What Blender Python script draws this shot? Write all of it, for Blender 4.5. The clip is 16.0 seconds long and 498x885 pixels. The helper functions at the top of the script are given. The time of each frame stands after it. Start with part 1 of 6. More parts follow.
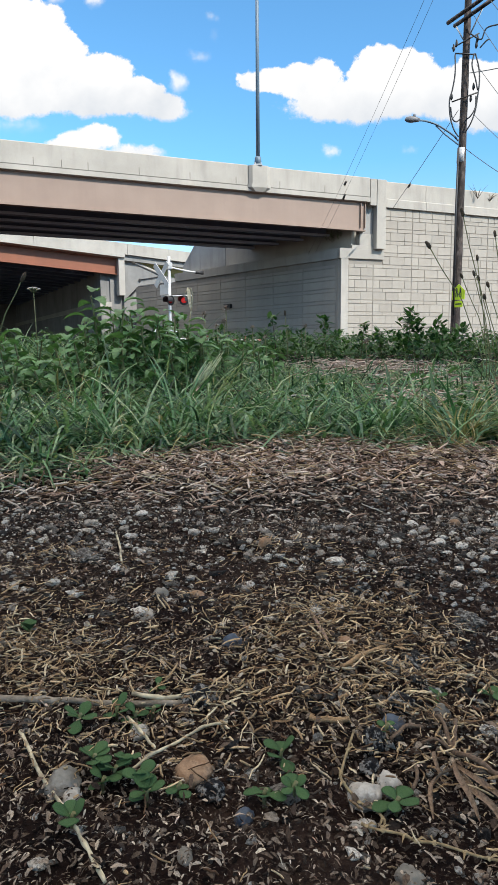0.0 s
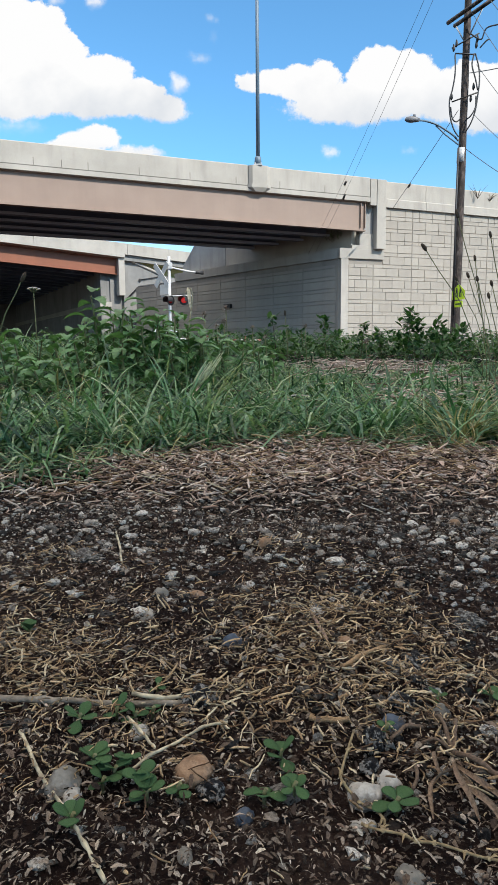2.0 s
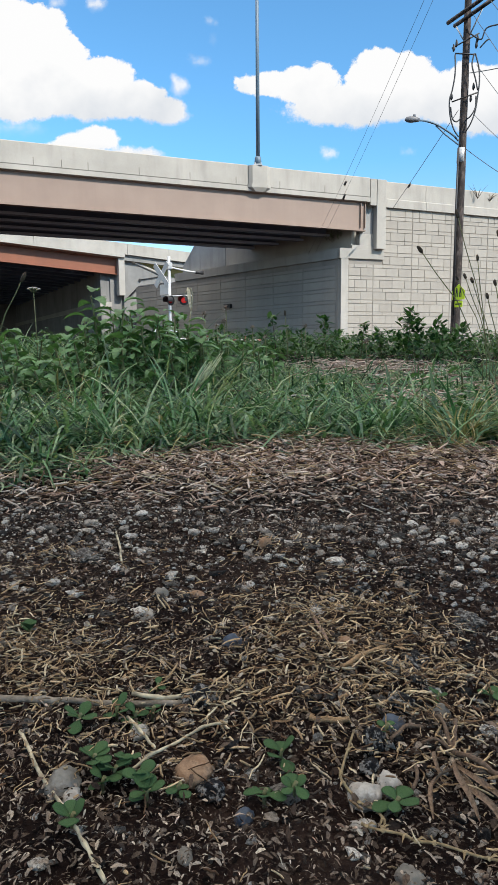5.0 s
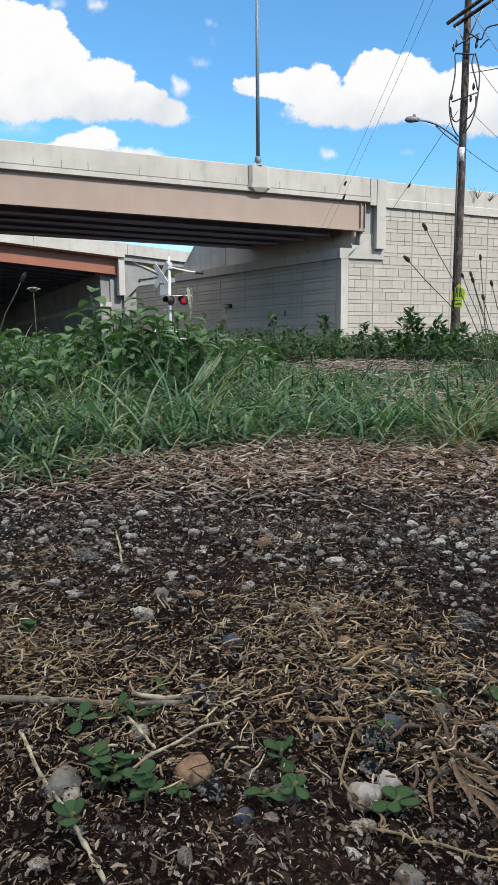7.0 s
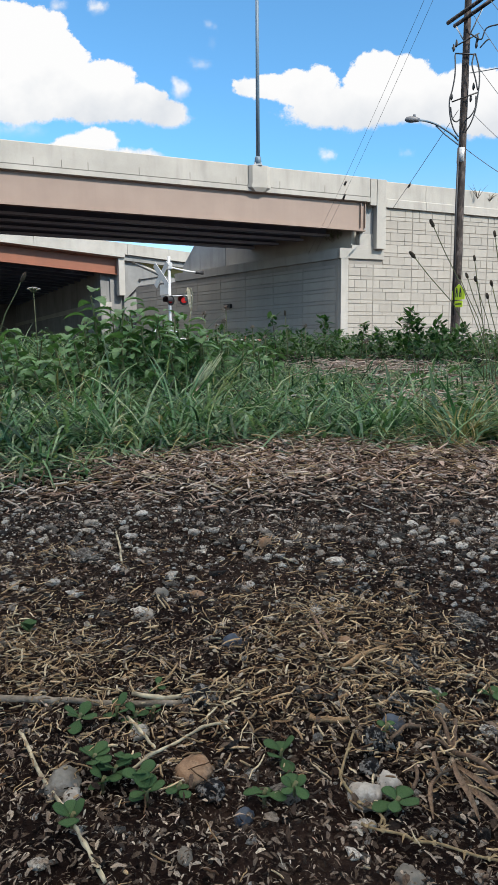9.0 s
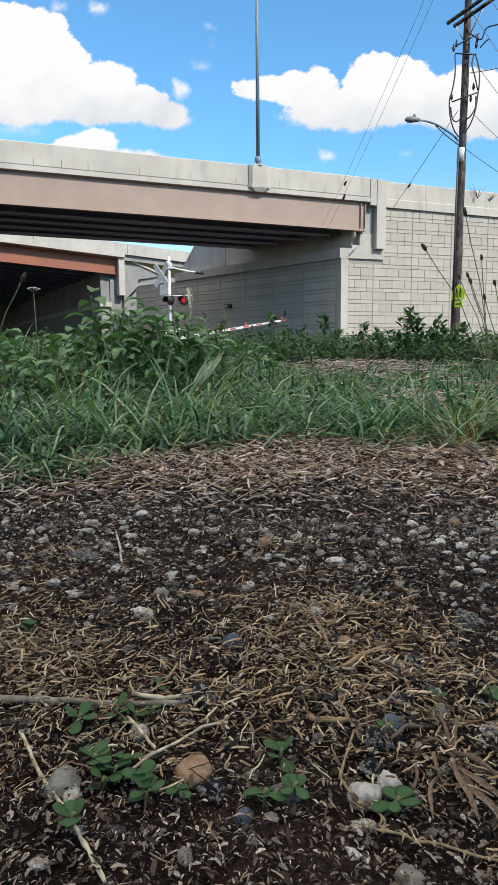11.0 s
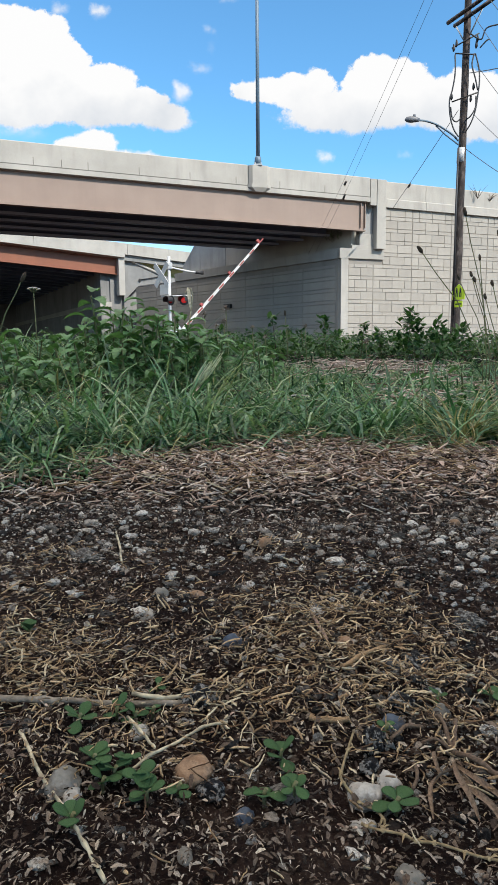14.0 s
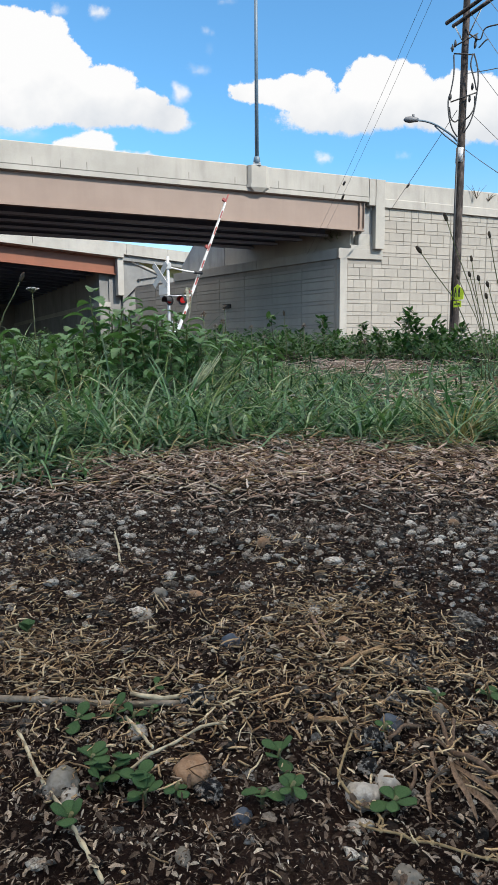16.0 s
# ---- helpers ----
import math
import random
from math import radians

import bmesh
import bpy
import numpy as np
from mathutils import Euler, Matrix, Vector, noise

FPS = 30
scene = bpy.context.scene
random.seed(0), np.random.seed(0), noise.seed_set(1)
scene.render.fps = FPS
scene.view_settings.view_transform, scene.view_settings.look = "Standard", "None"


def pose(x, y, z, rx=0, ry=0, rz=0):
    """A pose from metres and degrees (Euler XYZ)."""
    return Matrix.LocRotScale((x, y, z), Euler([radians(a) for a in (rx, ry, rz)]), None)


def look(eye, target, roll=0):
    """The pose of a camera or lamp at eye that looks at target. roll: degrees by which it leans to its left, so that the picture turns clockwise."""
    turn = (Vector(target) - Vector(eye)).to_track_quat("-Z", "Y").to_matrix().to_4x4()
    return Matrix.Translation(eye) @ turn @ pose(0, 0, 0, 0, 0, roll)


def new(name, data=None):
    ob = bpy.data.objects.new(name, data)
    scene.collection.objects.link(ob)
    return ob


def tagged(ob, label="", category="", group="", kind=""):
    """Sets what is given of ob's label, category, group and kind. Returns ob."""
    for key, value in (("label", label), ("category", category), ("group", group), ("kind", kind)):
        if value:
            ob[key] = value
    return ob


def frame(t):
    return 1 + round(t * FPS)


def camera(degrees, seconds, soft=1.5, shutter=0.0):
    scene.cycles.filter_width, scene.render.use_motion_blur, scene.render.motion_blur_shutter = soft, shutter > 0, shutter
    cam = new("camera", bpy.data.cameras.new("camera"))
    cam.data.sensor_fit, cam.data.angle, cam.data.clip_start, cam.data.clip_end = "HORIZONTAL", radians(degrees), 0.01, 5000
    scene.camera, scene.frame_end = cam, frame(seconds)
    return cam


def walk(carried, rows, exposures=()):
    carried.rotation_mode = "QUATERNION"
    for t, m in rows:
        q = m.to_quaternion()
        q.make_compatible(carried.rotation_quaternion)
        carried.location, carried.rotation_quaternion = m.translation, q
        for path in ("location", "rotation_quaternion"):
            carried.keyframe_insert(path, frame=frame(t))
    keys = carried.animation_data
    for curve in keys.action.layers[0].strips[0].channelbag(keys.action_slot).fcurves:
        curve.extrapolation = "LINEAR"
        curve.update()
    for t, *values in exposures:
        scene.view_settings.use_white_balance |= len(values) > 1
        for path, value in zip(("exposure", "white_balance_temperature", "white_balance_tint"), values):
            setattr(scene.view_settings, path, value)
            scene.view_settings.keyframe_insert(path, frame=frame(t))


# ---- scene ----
# ---------- camera ----------
cam = camera(40.98, 16.0, 0.6)
EYE = (0.0, 0.0, 0.18)
walk(cam, [(0.0, look(EYE, (0.0, 7.4329, -0.8216), -0.45)),
           (15.8, look(EYE, (0.0, 7.4329, -0.8216), -0.45)),
           (15.9, look(EYE, (0.001, 7.4329, -0.8216), -0.45)),
           (16.0, look((0.0004, 0.0, 0.18), (0.012, 7.4329, -0.8216), -0.45))],
     exposures=[(0.0, 0.86), (2.5, 0.79), (16.0, 0.79)])

# ---------- daylight ----------
SUN = Vector((0.56, -0.57, 0.655)).normalized()
world = bpy.data.worlds.new("sky")
scene.world = world
world.use_nodes = True
wn = world.node_tree.nodes
sky = wn.new("ShaderNodeTexSky")
sky.sky_type = "NISHITA"
sky.sun_disc = False
sky.sun_elevation = math.asin(SUN.z)
sky.sun_rotation = math.atan2(SUN.x, SUN.y)
sky.air_density, sky.dust_density, sky.ozone_density = 1.0, 0.6, 3.0
wn["Background"].inputs["Strength"].default_value = 0.125
wl = world.node_tree.links


def sky_node(kind, op=None, **inputs):
    nd = wn.new(kind)
    if op:
        nd.operation = op
    for k, v in inputs.items():
        sock = nd.inputs[int(k[1:])] if k[0] == "i" and k[1:].isdigit() else nd.inputs[k]
        if hasattr(v, "is_linked"):
            wl.new(v, sock)
        else:
            sock.default_value = v
    return nd


# deep blue air, and warm cloud added above the view as fill light
deep = wn.new("ShaderNodeMix")
deep.data_type, deep.blend_type = "RGBA", "MULTIPLY"
deep.inputs[7].default_value = (0.62, 1.02, 1.13, 1)
wl.new(sky.outputs["Color"], deep.inputs[6])
haze = wn.new("ShaderNodeMapRange")
haze.inputs[1].default_value, haze.inputs[2].default_value = 0.10, 0.26
wl.new(haze.outputs[0], deep.inputs[0])
way = wn.new("ShaderNodeTexCoord").outputs["Generated"]
wl.new(sky_node("ShaderNodeSeparateXYZ", Vector=way).outputs["Z"], haze.inputs[0])
puff = sky_node("ShaderNodeTexNoise", Vector=way, Scale=3.2, Detail=6.0)
cover = sky_node("ShaderNodeMapRange", Value=puff.outputs["Fac"])
cover.inputs[1].default_value, cover.inputs[2].default_value = 0.38, 0.54
lift = sky_node("ShaderNodeMapRange", Value=sky_node("ShaderNodeSeparateXYZ", Vector=way).outputs["Z"])
lift.inputs[1].default_value, lift.inputs[2].default_value = 0.50, 0.64
both = sky_node("ShaderNodeMath", "MULTIPLY", i0=cover.outputs[0], i1=lift.outputs[0])
fill_cloud = wn.new("ShaderNodeMix")
fill_cloud.data_type = "RGBA"
fill_cloud.inputs[7].default_value = (10.4, 9.2, 7.7, 1)
wl.new(both.outputs[0], fill_cloud.inputs[0])
wl.new(deep.outputs[2], fill_cloud.inputs[6])
wl.new(fill_cloud.outputs[2], wn["Background"].inputs["Color"])
sun = new("sun", bpy.data.lights.new("sun", "SUN"))
sun.data.energy, sun.data.angle, sun.data.color = 3.0, radians(0.6), (1.0, 0.95, 0.87)
sun.matrix_world = look(SUN * 50, (0, 0, 0))


# ---------- materials ----------
class Mat:
    """A small builder of node materials."""

    def __init__(self, name):
        self.m = bpy.data.materials.new(name)
        self.m.use_nodes = True
        self.n, self.l = self.m.node_tree.nodes, self.m.node_tree.links
        self.b = self.n["Principled BSDF"]
        self.tex = self.n.new("ShaderNodeTexCoord")

    def add(self, kind, **inputs):
        node = self.n.new(kind)
        for k, v in inputs.items():
            sock = node.inputs[k.replace("_", " ")]
            if hasattr(v, "is_linked"):
                self.l.new(v, sock)
            else:
                sock.default_value = v
        return node

    def coords(self, scale=(1, 1, 1), source="Object"):
        mp = self.add("ShaderNodeMapping", Vector=self.tex.outputs[source])
        mp.inputs["Scale"].default_value = scale
        return mp.outputs["Vector"]

    def noise(self, scale, detail=4.0, rough=0.55, vector=None):
        nd = self.add("ShaderNodeTexNoise", Scale=scale, Detail=detail, Roughness=rough,
                      Vector=vector if vector is not None else self.tex.outputs["Object"])
        return nd.outputs["Fac"]

    def ramp(self, fac, stops):
        nd = self.add("ShaderNodeValToRGB", Fac=fac)
        el = nd.color_ramp.elements
        while len(el) < len(stops):
            el.new(0.5)
        for e, (p, c) in zip(el, stops):
            e.position = p
            e.color = (*c, 1) if len(c) == 3 else c
        return nd.outputs["Color"]

    def mix(self, fac, a, b, mode="MIX"):
        nd = self.n.new("ShaderNodeMix")
        nd.data_type, nd.blend_type = "RGBA", mode
        for sock, v in ((nd.inputs[0], fac), (nd.inputs[6], a), (nd.inputs[7], b)):
            if hasattr(v, "is_linked"):
                self.l.new(v, sock)
            else:
                sock.default_value = v if not isinstance(v, tuple) else (*v, 1)[:4]
        return nd.outputs[2]

    def math(self, op, a, b=0.0, clamp=False):
        nd = self.n.new("ShaderNodeMath")
        nd.operation, nd.use_clamp = op, clamp
        for sock, v in zip(nd.inputs, (a, b)):
            if hasattr(v, "is_linked"):
                self.l.new(v, sock)
            else:
                sock.default_value = v
        return nd.outputs[0]

    def island(self):
        return self.n.new("ShaderNodeNewGeometry").outputs["Random Per Island"]

    def each(self):
        return self.n.new("ShaderNodeObjectInfo").outputs["Random"]

    def done(self, color, rough=0.8, metal=0.0, bump=None, strength=0.3, dist=0.01, **extra):
        for k, v in (("Base Color", color), ("Roughness", rough), ("Metallic", metal), *extra.items()):
            sock = self.b.inputs[k.replace("_", " ")]
            if hasattr(v, "is_linked"):
                self.l.new(v, sock)
            else:
                sock.default_value = (*v, 1) if isinstance(v, tuple) else v
        if bump is not None:
            bn = self.add("ShaderNodeBump", Height=bump, Strength=strength, Distance=dist)
            self.l.new(bn.outputs["Normal"], self.b.inputs["Normal"])
        return self.m


def concrete(name, base, dark, streak=0.35, panel=False):
    k = Mat(name)
    big = k.noise(0.6, 5, 0.6)
    col = k.ramp(big, [(0.3, dark), (0.62, base)])
    drip = k.noise(1.0, 6, 0.6, k.coords((2.2, 2.2, 0.25)))
    col = k.mix(k.math("MULTIPLY", k.ramp(drip, [(0.5, (0, 0, 0)), (0.72, (1, 1, 1))]), streak), col,
                tuple(c * 0.55 for c in dark))
    if panel:
        col = k.mix(0.5, col, k.ramp(k.each(), [(0.0, (0.72, 0.72, 0.72)), (1.0, (1, 1, 1))]), "MULTIPLY")
    fine = k.noise(45, 6, 0.65)
    col = k.mix(0.35, col, k.ramp(fine, [(0.3, (0.6, 0.6, 0.6)), (0.7, (1, 1, 1))]), "MULTIPLY")
    return k.done(col, 0.88, bump=fine, strength=0.35, dist=0.012)


CONCRETE = concrete("concrete", (0.445, 0.42, 0.38), (0.355, 0.335, 0.302))
CONCRETE_DARK = concrete("dark streaked concrete", (0.40, 0.40, 0.39), (0.27, 0.27, 0.265), 0.5)
BLOCK = concrete("split face concrete", (0.44, 0.405, 0.355), (0.365, 0.335, 0.295), 0.2, True)
JOINT = concrete("joint mortar", (0.34, 0.31, 0.27), (0.27, 0.245, 0.215))
# joint mortar with the shade of deep joints put into its colour
JOINT_SHADE = concrete("shaded joint mortar", (0.17, 0.16, 0.145), (0.12, 0.113, 0.10))
# greyer concrete: the far walls' shade is put into the colour
CONCRETE_SHADE = concrete("shade-grey concrete", (0.27, 0.265, 0.255), (0.19, 0.187, 0.18), 0.5)
# bright warm tone, set so that hidden ground reflects light upward
BOUNCE_PAVING = concrete("pale paving for bounced light", (0.60, 0.54, 0.46), (0.52, 0.465, 0.395), 0.1)
PALE_ROAD = concrete("pale road concrete for bounced light", (0.36, 0.34, 0.31), (0.27, 0.255, 0.235))


def painted(name, base, dark, rough=0.55):
    k = Mat(name)
    a = k.noise(0.8, 5, 0.6)
    drip = k.noise(1.3, 5, 0.6, k.coords((3.0, 3.0, 0.3)))
    col = k.mix(k.ramp(drip, [(0.45, (0, 0, 0)), (0.8, (0.6, 0.6, 0.6))]), k.ramp(a, [(0.3, dark), (0.65, base)]), dark)
    return k.done(col, rough, bump=k.noise(25, 4), strength=0.08)


GIRDER = painted("tan girder paint", (0.285, 0.208, 0.166), (0.245, 0.175, 0.14))
# inner girders: the blue shade beneath the decks is put into this colour
GIRDER_IN = painted("shade-blue girder paint", (0.20, 0.25, 0.36), (0.14, 0.175, 0.26), 0.5)
# pale blue stands in for skylight on flange edges and cross frames
SKYLIT_STEEL = painted("skylit blue-grey paint", (0.72, 0.79, 0.90), (0.62, 0.69, 0.80), 0.45)
RUST = painted("rust red girder paint", (0.25, 0.082, 0.038), (0.20, 0.066, 0.032))
GALV = painted("galvanised steel", (0.52, 0.54, 0.56), (0.38, 0.40, 0.42), 0.4)
STEEL = painted("blue-grey painted steel", (0.13, 0.19, 0.25), (0.095, 0.145, 0.195), 0.45)
WHITE = painted("white paint", (0.62, 0.62, 0.61), (0.48, 0.48, 0.47), 0.45)
RED = painted("faded red reflective paint", (0.30, 0.065, 0.06), (0.24, 0.05, 0.045), 0.5)
BLACK = painted("black paint", (0.025, 0.025, 0.027), (0.015, 0.015, 0.016), 0.5)
RUBBER = painted("black cable sheath", (0.035, 0.036, 0.04), (0.02, 0.02, 0.022), 0.5)
YELLOW = painted("fluorescent yellow sheeting", (0.62, 0.78, 0.02), (0.55, 0.70, 0.02), 0.5)
GREY_PAINT = painted("grey lamp enamel", (0.17, 0.18, 0.20), (0.12, 0.125, 0.14), 0.5)


def lens_red(name, glow):
    k = Mat(name)
    return k.done((0.30, 0.015, 0.015), 0.2, Emission_Color=(1.0, 0.05, 0.05), Emission_Strength=glow)


LENS = lens_red("unlit red signal lens", 0.02)
LENS_LIT = lens_red("lit red signal lens", 0.22)


def wood():
    k = Mat("weathered pole wood")
    g = k.noise(3.0, 8, 0.7, k.coords((14, 14, 1.0)))
    col = k.ramp(g, [(0.32, (0.028, 0.024, 0.023)), (0.55, (0.115, 0.095, 0.088)), (0.75, (0.25, 0.215, 0.20))])
    col = k.mix(0.6, col, k.ramp(k.noise(1.1, 4), [(0.35, (0.5, 0.45, 0.42)), (0.65, (1, 1, 1))]), "MULTIPLY")
    col = k.mix(0.8, col, k.ramp(k.noise(7.0, 4, 0.6, k.coords((1, 1, 0.5))), [(0.44, (0.18, 0.16, 0.16)), (0.6, (1.05, 1.0, 0.97))]), "MULTIPLY")
    return k.done(col, 0.9, bump=g, strength=0.6, dist=0.02)


WOOD = wood()


def soil():
    k = Mat("bare brown soil")
    a = k.noise(7.0, 5, 0.6)
    b = k.noise(60, 8, 0.7)
    c = k.noise(700, 5, 0.65)
    col = k.ramp(a, [(0.35, (0.006, 0.0034, 0.0026)), (0.5, (0.019, 0.0105, 0.0078)), (0.66, (0.040, 0.027, 0.021))])
    col = k.mix(0.8, col, k.ramp(k.noise(180, 8, 0.75), [(0.36, (0.25, 0.23, 0.22)), (0.64, (1.9, 1.8, 1.75))]), "MULTIPLY")
    speck = k.ramp(c, [(0.60, (0, 0, 0)), (0.70, (1, 1, 1))])
    col = k.mix(k.math("MULTIPLY", speck, 0.55), col, (0.17, 0.135, 0.105))
    h = k.math("ADD", k.math("MULTIPLY", b, 0.7), k.math("MULTIPLY", c, 0.35))
    return k.done(col, 0.95, bump=h, strength=1.0, dist=0.008, Specular_IOR_Level=0.1)


SOIL = soil()


def varied(name, stops, rough=0.7, grain=120.0, thin=0.0, spec=0.3):
    """A colour for each loose piece, with grain along it."""
    k = Mat(name)
    col = k.ramp(k.island(), stops)
    g = k.noise(grain, 5, 0.6)
    col = k.mix(0.75, col, k.ramp(g, [(0.34, (0.35, 0.33, 0.32)), (0.66, (1.35, 1.35, 1.35))]), "MULTIPLY")
    m = k.done(col, rough, bump=g, strength=0.3, dist=0.002, Specular_IOR_Level=spec)
    if thin:
        tl = k.add("ShaderNodeBsdfTranslucent", Color=k.mix(1.0, col, (1.0, 1.1, 0.6), "MULTIPLY"))
        mx = k.add("ShaderNodeMixShader", Fac=thin)
        k.l.new(k.b.outputs[0], mx.inputs[1])
        k.l.new(tl.outputs[0], mx.inputs[2])
        k.l.new(mx.outputs[0], k.n["Material Output"].inputs["Surface"])
    return m


def pitted(name, stops, grain):
    """Rough broken pieces, each with its own colour, pocked and darker in the hollows."""
    k = Mat(name)
    col = k.ramp(k.island(), stops)
    g = k.noise(grain, 6, 0.7)
    col = k.mix(0.9, col, k.ramp(g, [(0.36, (0.22, 0.19, 0.17)), (0.5, (0.9, 0.88, 0.86)), (0.66, (1.35, 1.35, 1.35))]), "MULTIPLY")
    return k.done(col, 0.95, bump=g, strength=0.9, dist=0.003, Specular_IOR_Level=0.12)


STRAW = varied("dry straw", [(0.0, (0.10, 0.050, 0.025)), (0.35, (0.34, 0.22, 0.115)), (0.7, (0.56, 0.40, 0.225)), (1.0, (0.76, 0.63, 0.43))], 0.8, 1300)
STRAW_GREY = varied("weathered straw", [(0.0, (0.05, 0.025, 0.017)), (0.3, (0.34, 0.215, 0.155)), (0.65, (0.70, 0.525, 0.41)), (1.0, (0.88, 0.75, 0.63))], 0.8, 900)
STRAW_DARK = varied("rotting straw", [(0.0, (0.014, 0.009, 0.006)), (0.5, (0.058, 0.037, 0.025)), (0.8, (0.15, 0.105, 0.075)), (1.0, (0.36, 0.29, 0.22))], 0.9, 1200)
GRAVEL = pitted("mixed gravel", [(0.0, (0.03, 0.029, 0.028)), (0.35, (0.16, 0.145, 0.128)), (0.65, (0.38, 0.345, 0.305)), (0.85, (0.58, 0.54, 0.475)), (1.0, (0.82, 0.78, 0.71))], 750)
CRUMB = pitted("soil crumb", [(0.0, (0.006, 0.004, 0.003)), (0.6, (0.032, 0.018, 0.013)), (1.0, (0.13, 0.088, 0.066))], 900)
COAL = pitted("grey cinder", [(0.0, (0.012, 0.012, 0.013)), (0.45, (0.075, 0.073, 0.070)), (0.75, (0.30, 0.29, 0.27)), (1.0, (0.56, 0.54, 0.50))], 900)
GRASS = varied("green grass", [(0.0, (0.010, 0.042, 0.019)), (0.35, (0.062, 0.168, 0.072)), (0.72, (0.180, 0.335, 0.155)), (1.0, (0.44, 0.51, 0.31))], 0.42, 160, 0.28, 0.5)
GRASS_PALE = varied("bleaching grass", [(0.0, (0.18, 0.20, 0.07)), (0.5, (0.34, 0.31, 0.14)), (1.0, (0.48, 0.39, 0.21))], 0.6, 60, 0.2)
CLOVER = varied("dark clover leaf", [(0.0, (0.030, 0.082, 0.028)), (0.6, (0.065, 0.150, 0.050)), (1.0, (0.13, 0.225, 0.075))], 0.55, 50, 0.3)
WEED = varied("broad weed leaf", [(0.0, (0.062, 0.150, 0.058)), (0.5, (0.115, 0.240, 0.092)), (1.0, (0.21, 0.35, 0.145))], 0.5, 40, 0.25)
SPROUT = varied("fleshy seedling leaf", [(0.0, (0.05, 0.105, 0.042)), (0.6, (0.085, 0.155, 0.062)), (1.0, (0.21, 0.225, 0.085))], 0.7, 500, 0.12, 0.12)
SEED = varied("brown seed head", [(0.0, (0.045, 0.032, 0.022)), (1.0, (0.11, 0.08, 0.055))], 0.9, 200)
STEM = varied("thin weed stem", [(0.0, (0.10, 0.12, 0.05)), (1.0, (0.24, 0.22, 0.11))], 0.7, 80)
PALE_STEM = varied("bleached dry stem", [(0.0, (0.44, 0.37, 0.24)), (1.0, (0.64, 0.56, 0.40))], 0.7, 140)
RIPE = varied("ripe pale grass spike", [(0.0, (0.60, 0.62, 0.40)), (1.0, (0.78, 0.78, 0.56))], 0.7, 140, 0.25)
DRY_LEAF = varied("withered brown leaf", [(0.0, (0.09, 0.058, 0.038)), (0.5, (0.175, 0.118, 0.078)), (1.0, (0.28, 0.20, 0.138))], 0.85, 900)
RUNNER = varied("yellowish dry runner", [(0.0, (0.20, 0.145, 0.075)), (1.0, (0.38, 0.29, 0.16))], 0.8, 420)
PETAL = varied("faded clover flower", [(0.0, (0.30, 0.20, 0.15)), (0.5, (0.48, 0.38, 0.32)), (1.0, (0.62, 0.56, 0.50))], 0.8, 200)


MULCH = varied("mixed grey-brown mulch", [(0.0, (0.03, 0.019, 0.013)), (0.45, (0.125, 0.095, 0.072)), (0.8, (0.30, 0.245, 0.192)), (1.0, (0.54, 0.46, 0.36))], 0.95, 1200, 0.0, 0.1)
PEBBLE = varied("pale worn pebble", [(0.0, (0.16, 0.135, 0.11)), (0.5, (0.36, 0.325, 0.275)), (1.0, (0.66, 0.62, 0.55))], 0.9, 500, 0.0, 0.15)


def stone(name, a, b, rough=0.8, scale=90.0, pits=0.5, muddy=0.8, hard=(0.36, 0.62)):
    k = Mat(name)
    g = k.noise(scale, 7, 0.65)
    col = k.ramp(g, [(hard[0], a), (hard[1], b)])
    dirt = k.noise(scale * 0.6, 6, 0.7)
    col = k.mix(k.math("MULTIPLY", k.ramp(dirt, [(0.48, (0, 0, 0)), (0.62, (1, 1, 1))]), muddy), col, (0.07, 0.048, 0.034))
    return k.done(col, rough, bump=k.noise(scale * 3, 5), strength=pits, dist=0.002, Specular_IOR_Level=0.2)


TAN_STONE = stone("tan pebble", (0.22, 0.125, 0.07), (0.36, 0.235, 0.145), 0.65, 260, 0.35, 0.45)
GREY_STONE = stone("grey stone", (0.13, 0.122, 0.105), (0.25, 0.235, 0.205), 0.8)
CLOD = stone("crumbly grey clod", (0.035, 0.032, 0.029), (0.34, 0.325, 0.295), 0.95, 420, 1.0, 0.5, (0.44, 0.62))
PALE_STONE = stone("pale concrete chunk", (0.30, 0.28, 0.245), (0.54, 0.505, 0.45), 0.9)
CLINKER = stone("black clinker", (0.007, 0.007, 0.008), (0.30, 0.29, 0.27), 0.7, 330, 1.0, 0.15, (0.50, 0.60))
BLUE_STONE = stone("blue grey stone", (0.05, 0.065, 0.09), (0.09, 0.11, 0.14), 0.6)
GREY_STICK = stone("weathered grey stem", (0.17, 0.14, 0.105), (0.34, 0.29, 0.23), 0.85, 160, 0.4, 0.25)
ASPHALT = stone("grey asphalt", (0.04, 0.04, 0.042), (0.075, 0.075, 0.075), 0.9, 40)
BRICKWORK = concrete("plain rendered wall", (0.36, 0.33, 0.30), (0.28, 0.26, 0.24))


# ---------- mesh helpers ----------
def part(name, data, material, parent=None, label=""):
    """Links a bmesh or a mesh as one object, under a thing or a part."""
    if isinstance(data, bmesh.types.BMesh):
        me = bpy.data.meshes.new(name)
        data.to_mesh(me)
        data.free()
        data = me
    if not data.materials:
        data.materials.append(material)
    ob = new(name, data)
    ob.parent = parent
    if label:
        ob["label"] = label
    return ob


def thing(name, at=(0, 0, 0), label="", category="", group="", kind=""):
    ob = new(name)
    ob.empty_display_size = 0.1
    ob.matrix_basis = at if isinstance(at, Matrix) else Matrix.Translation(at)
    return tagged(ob, label, category, group, kind)


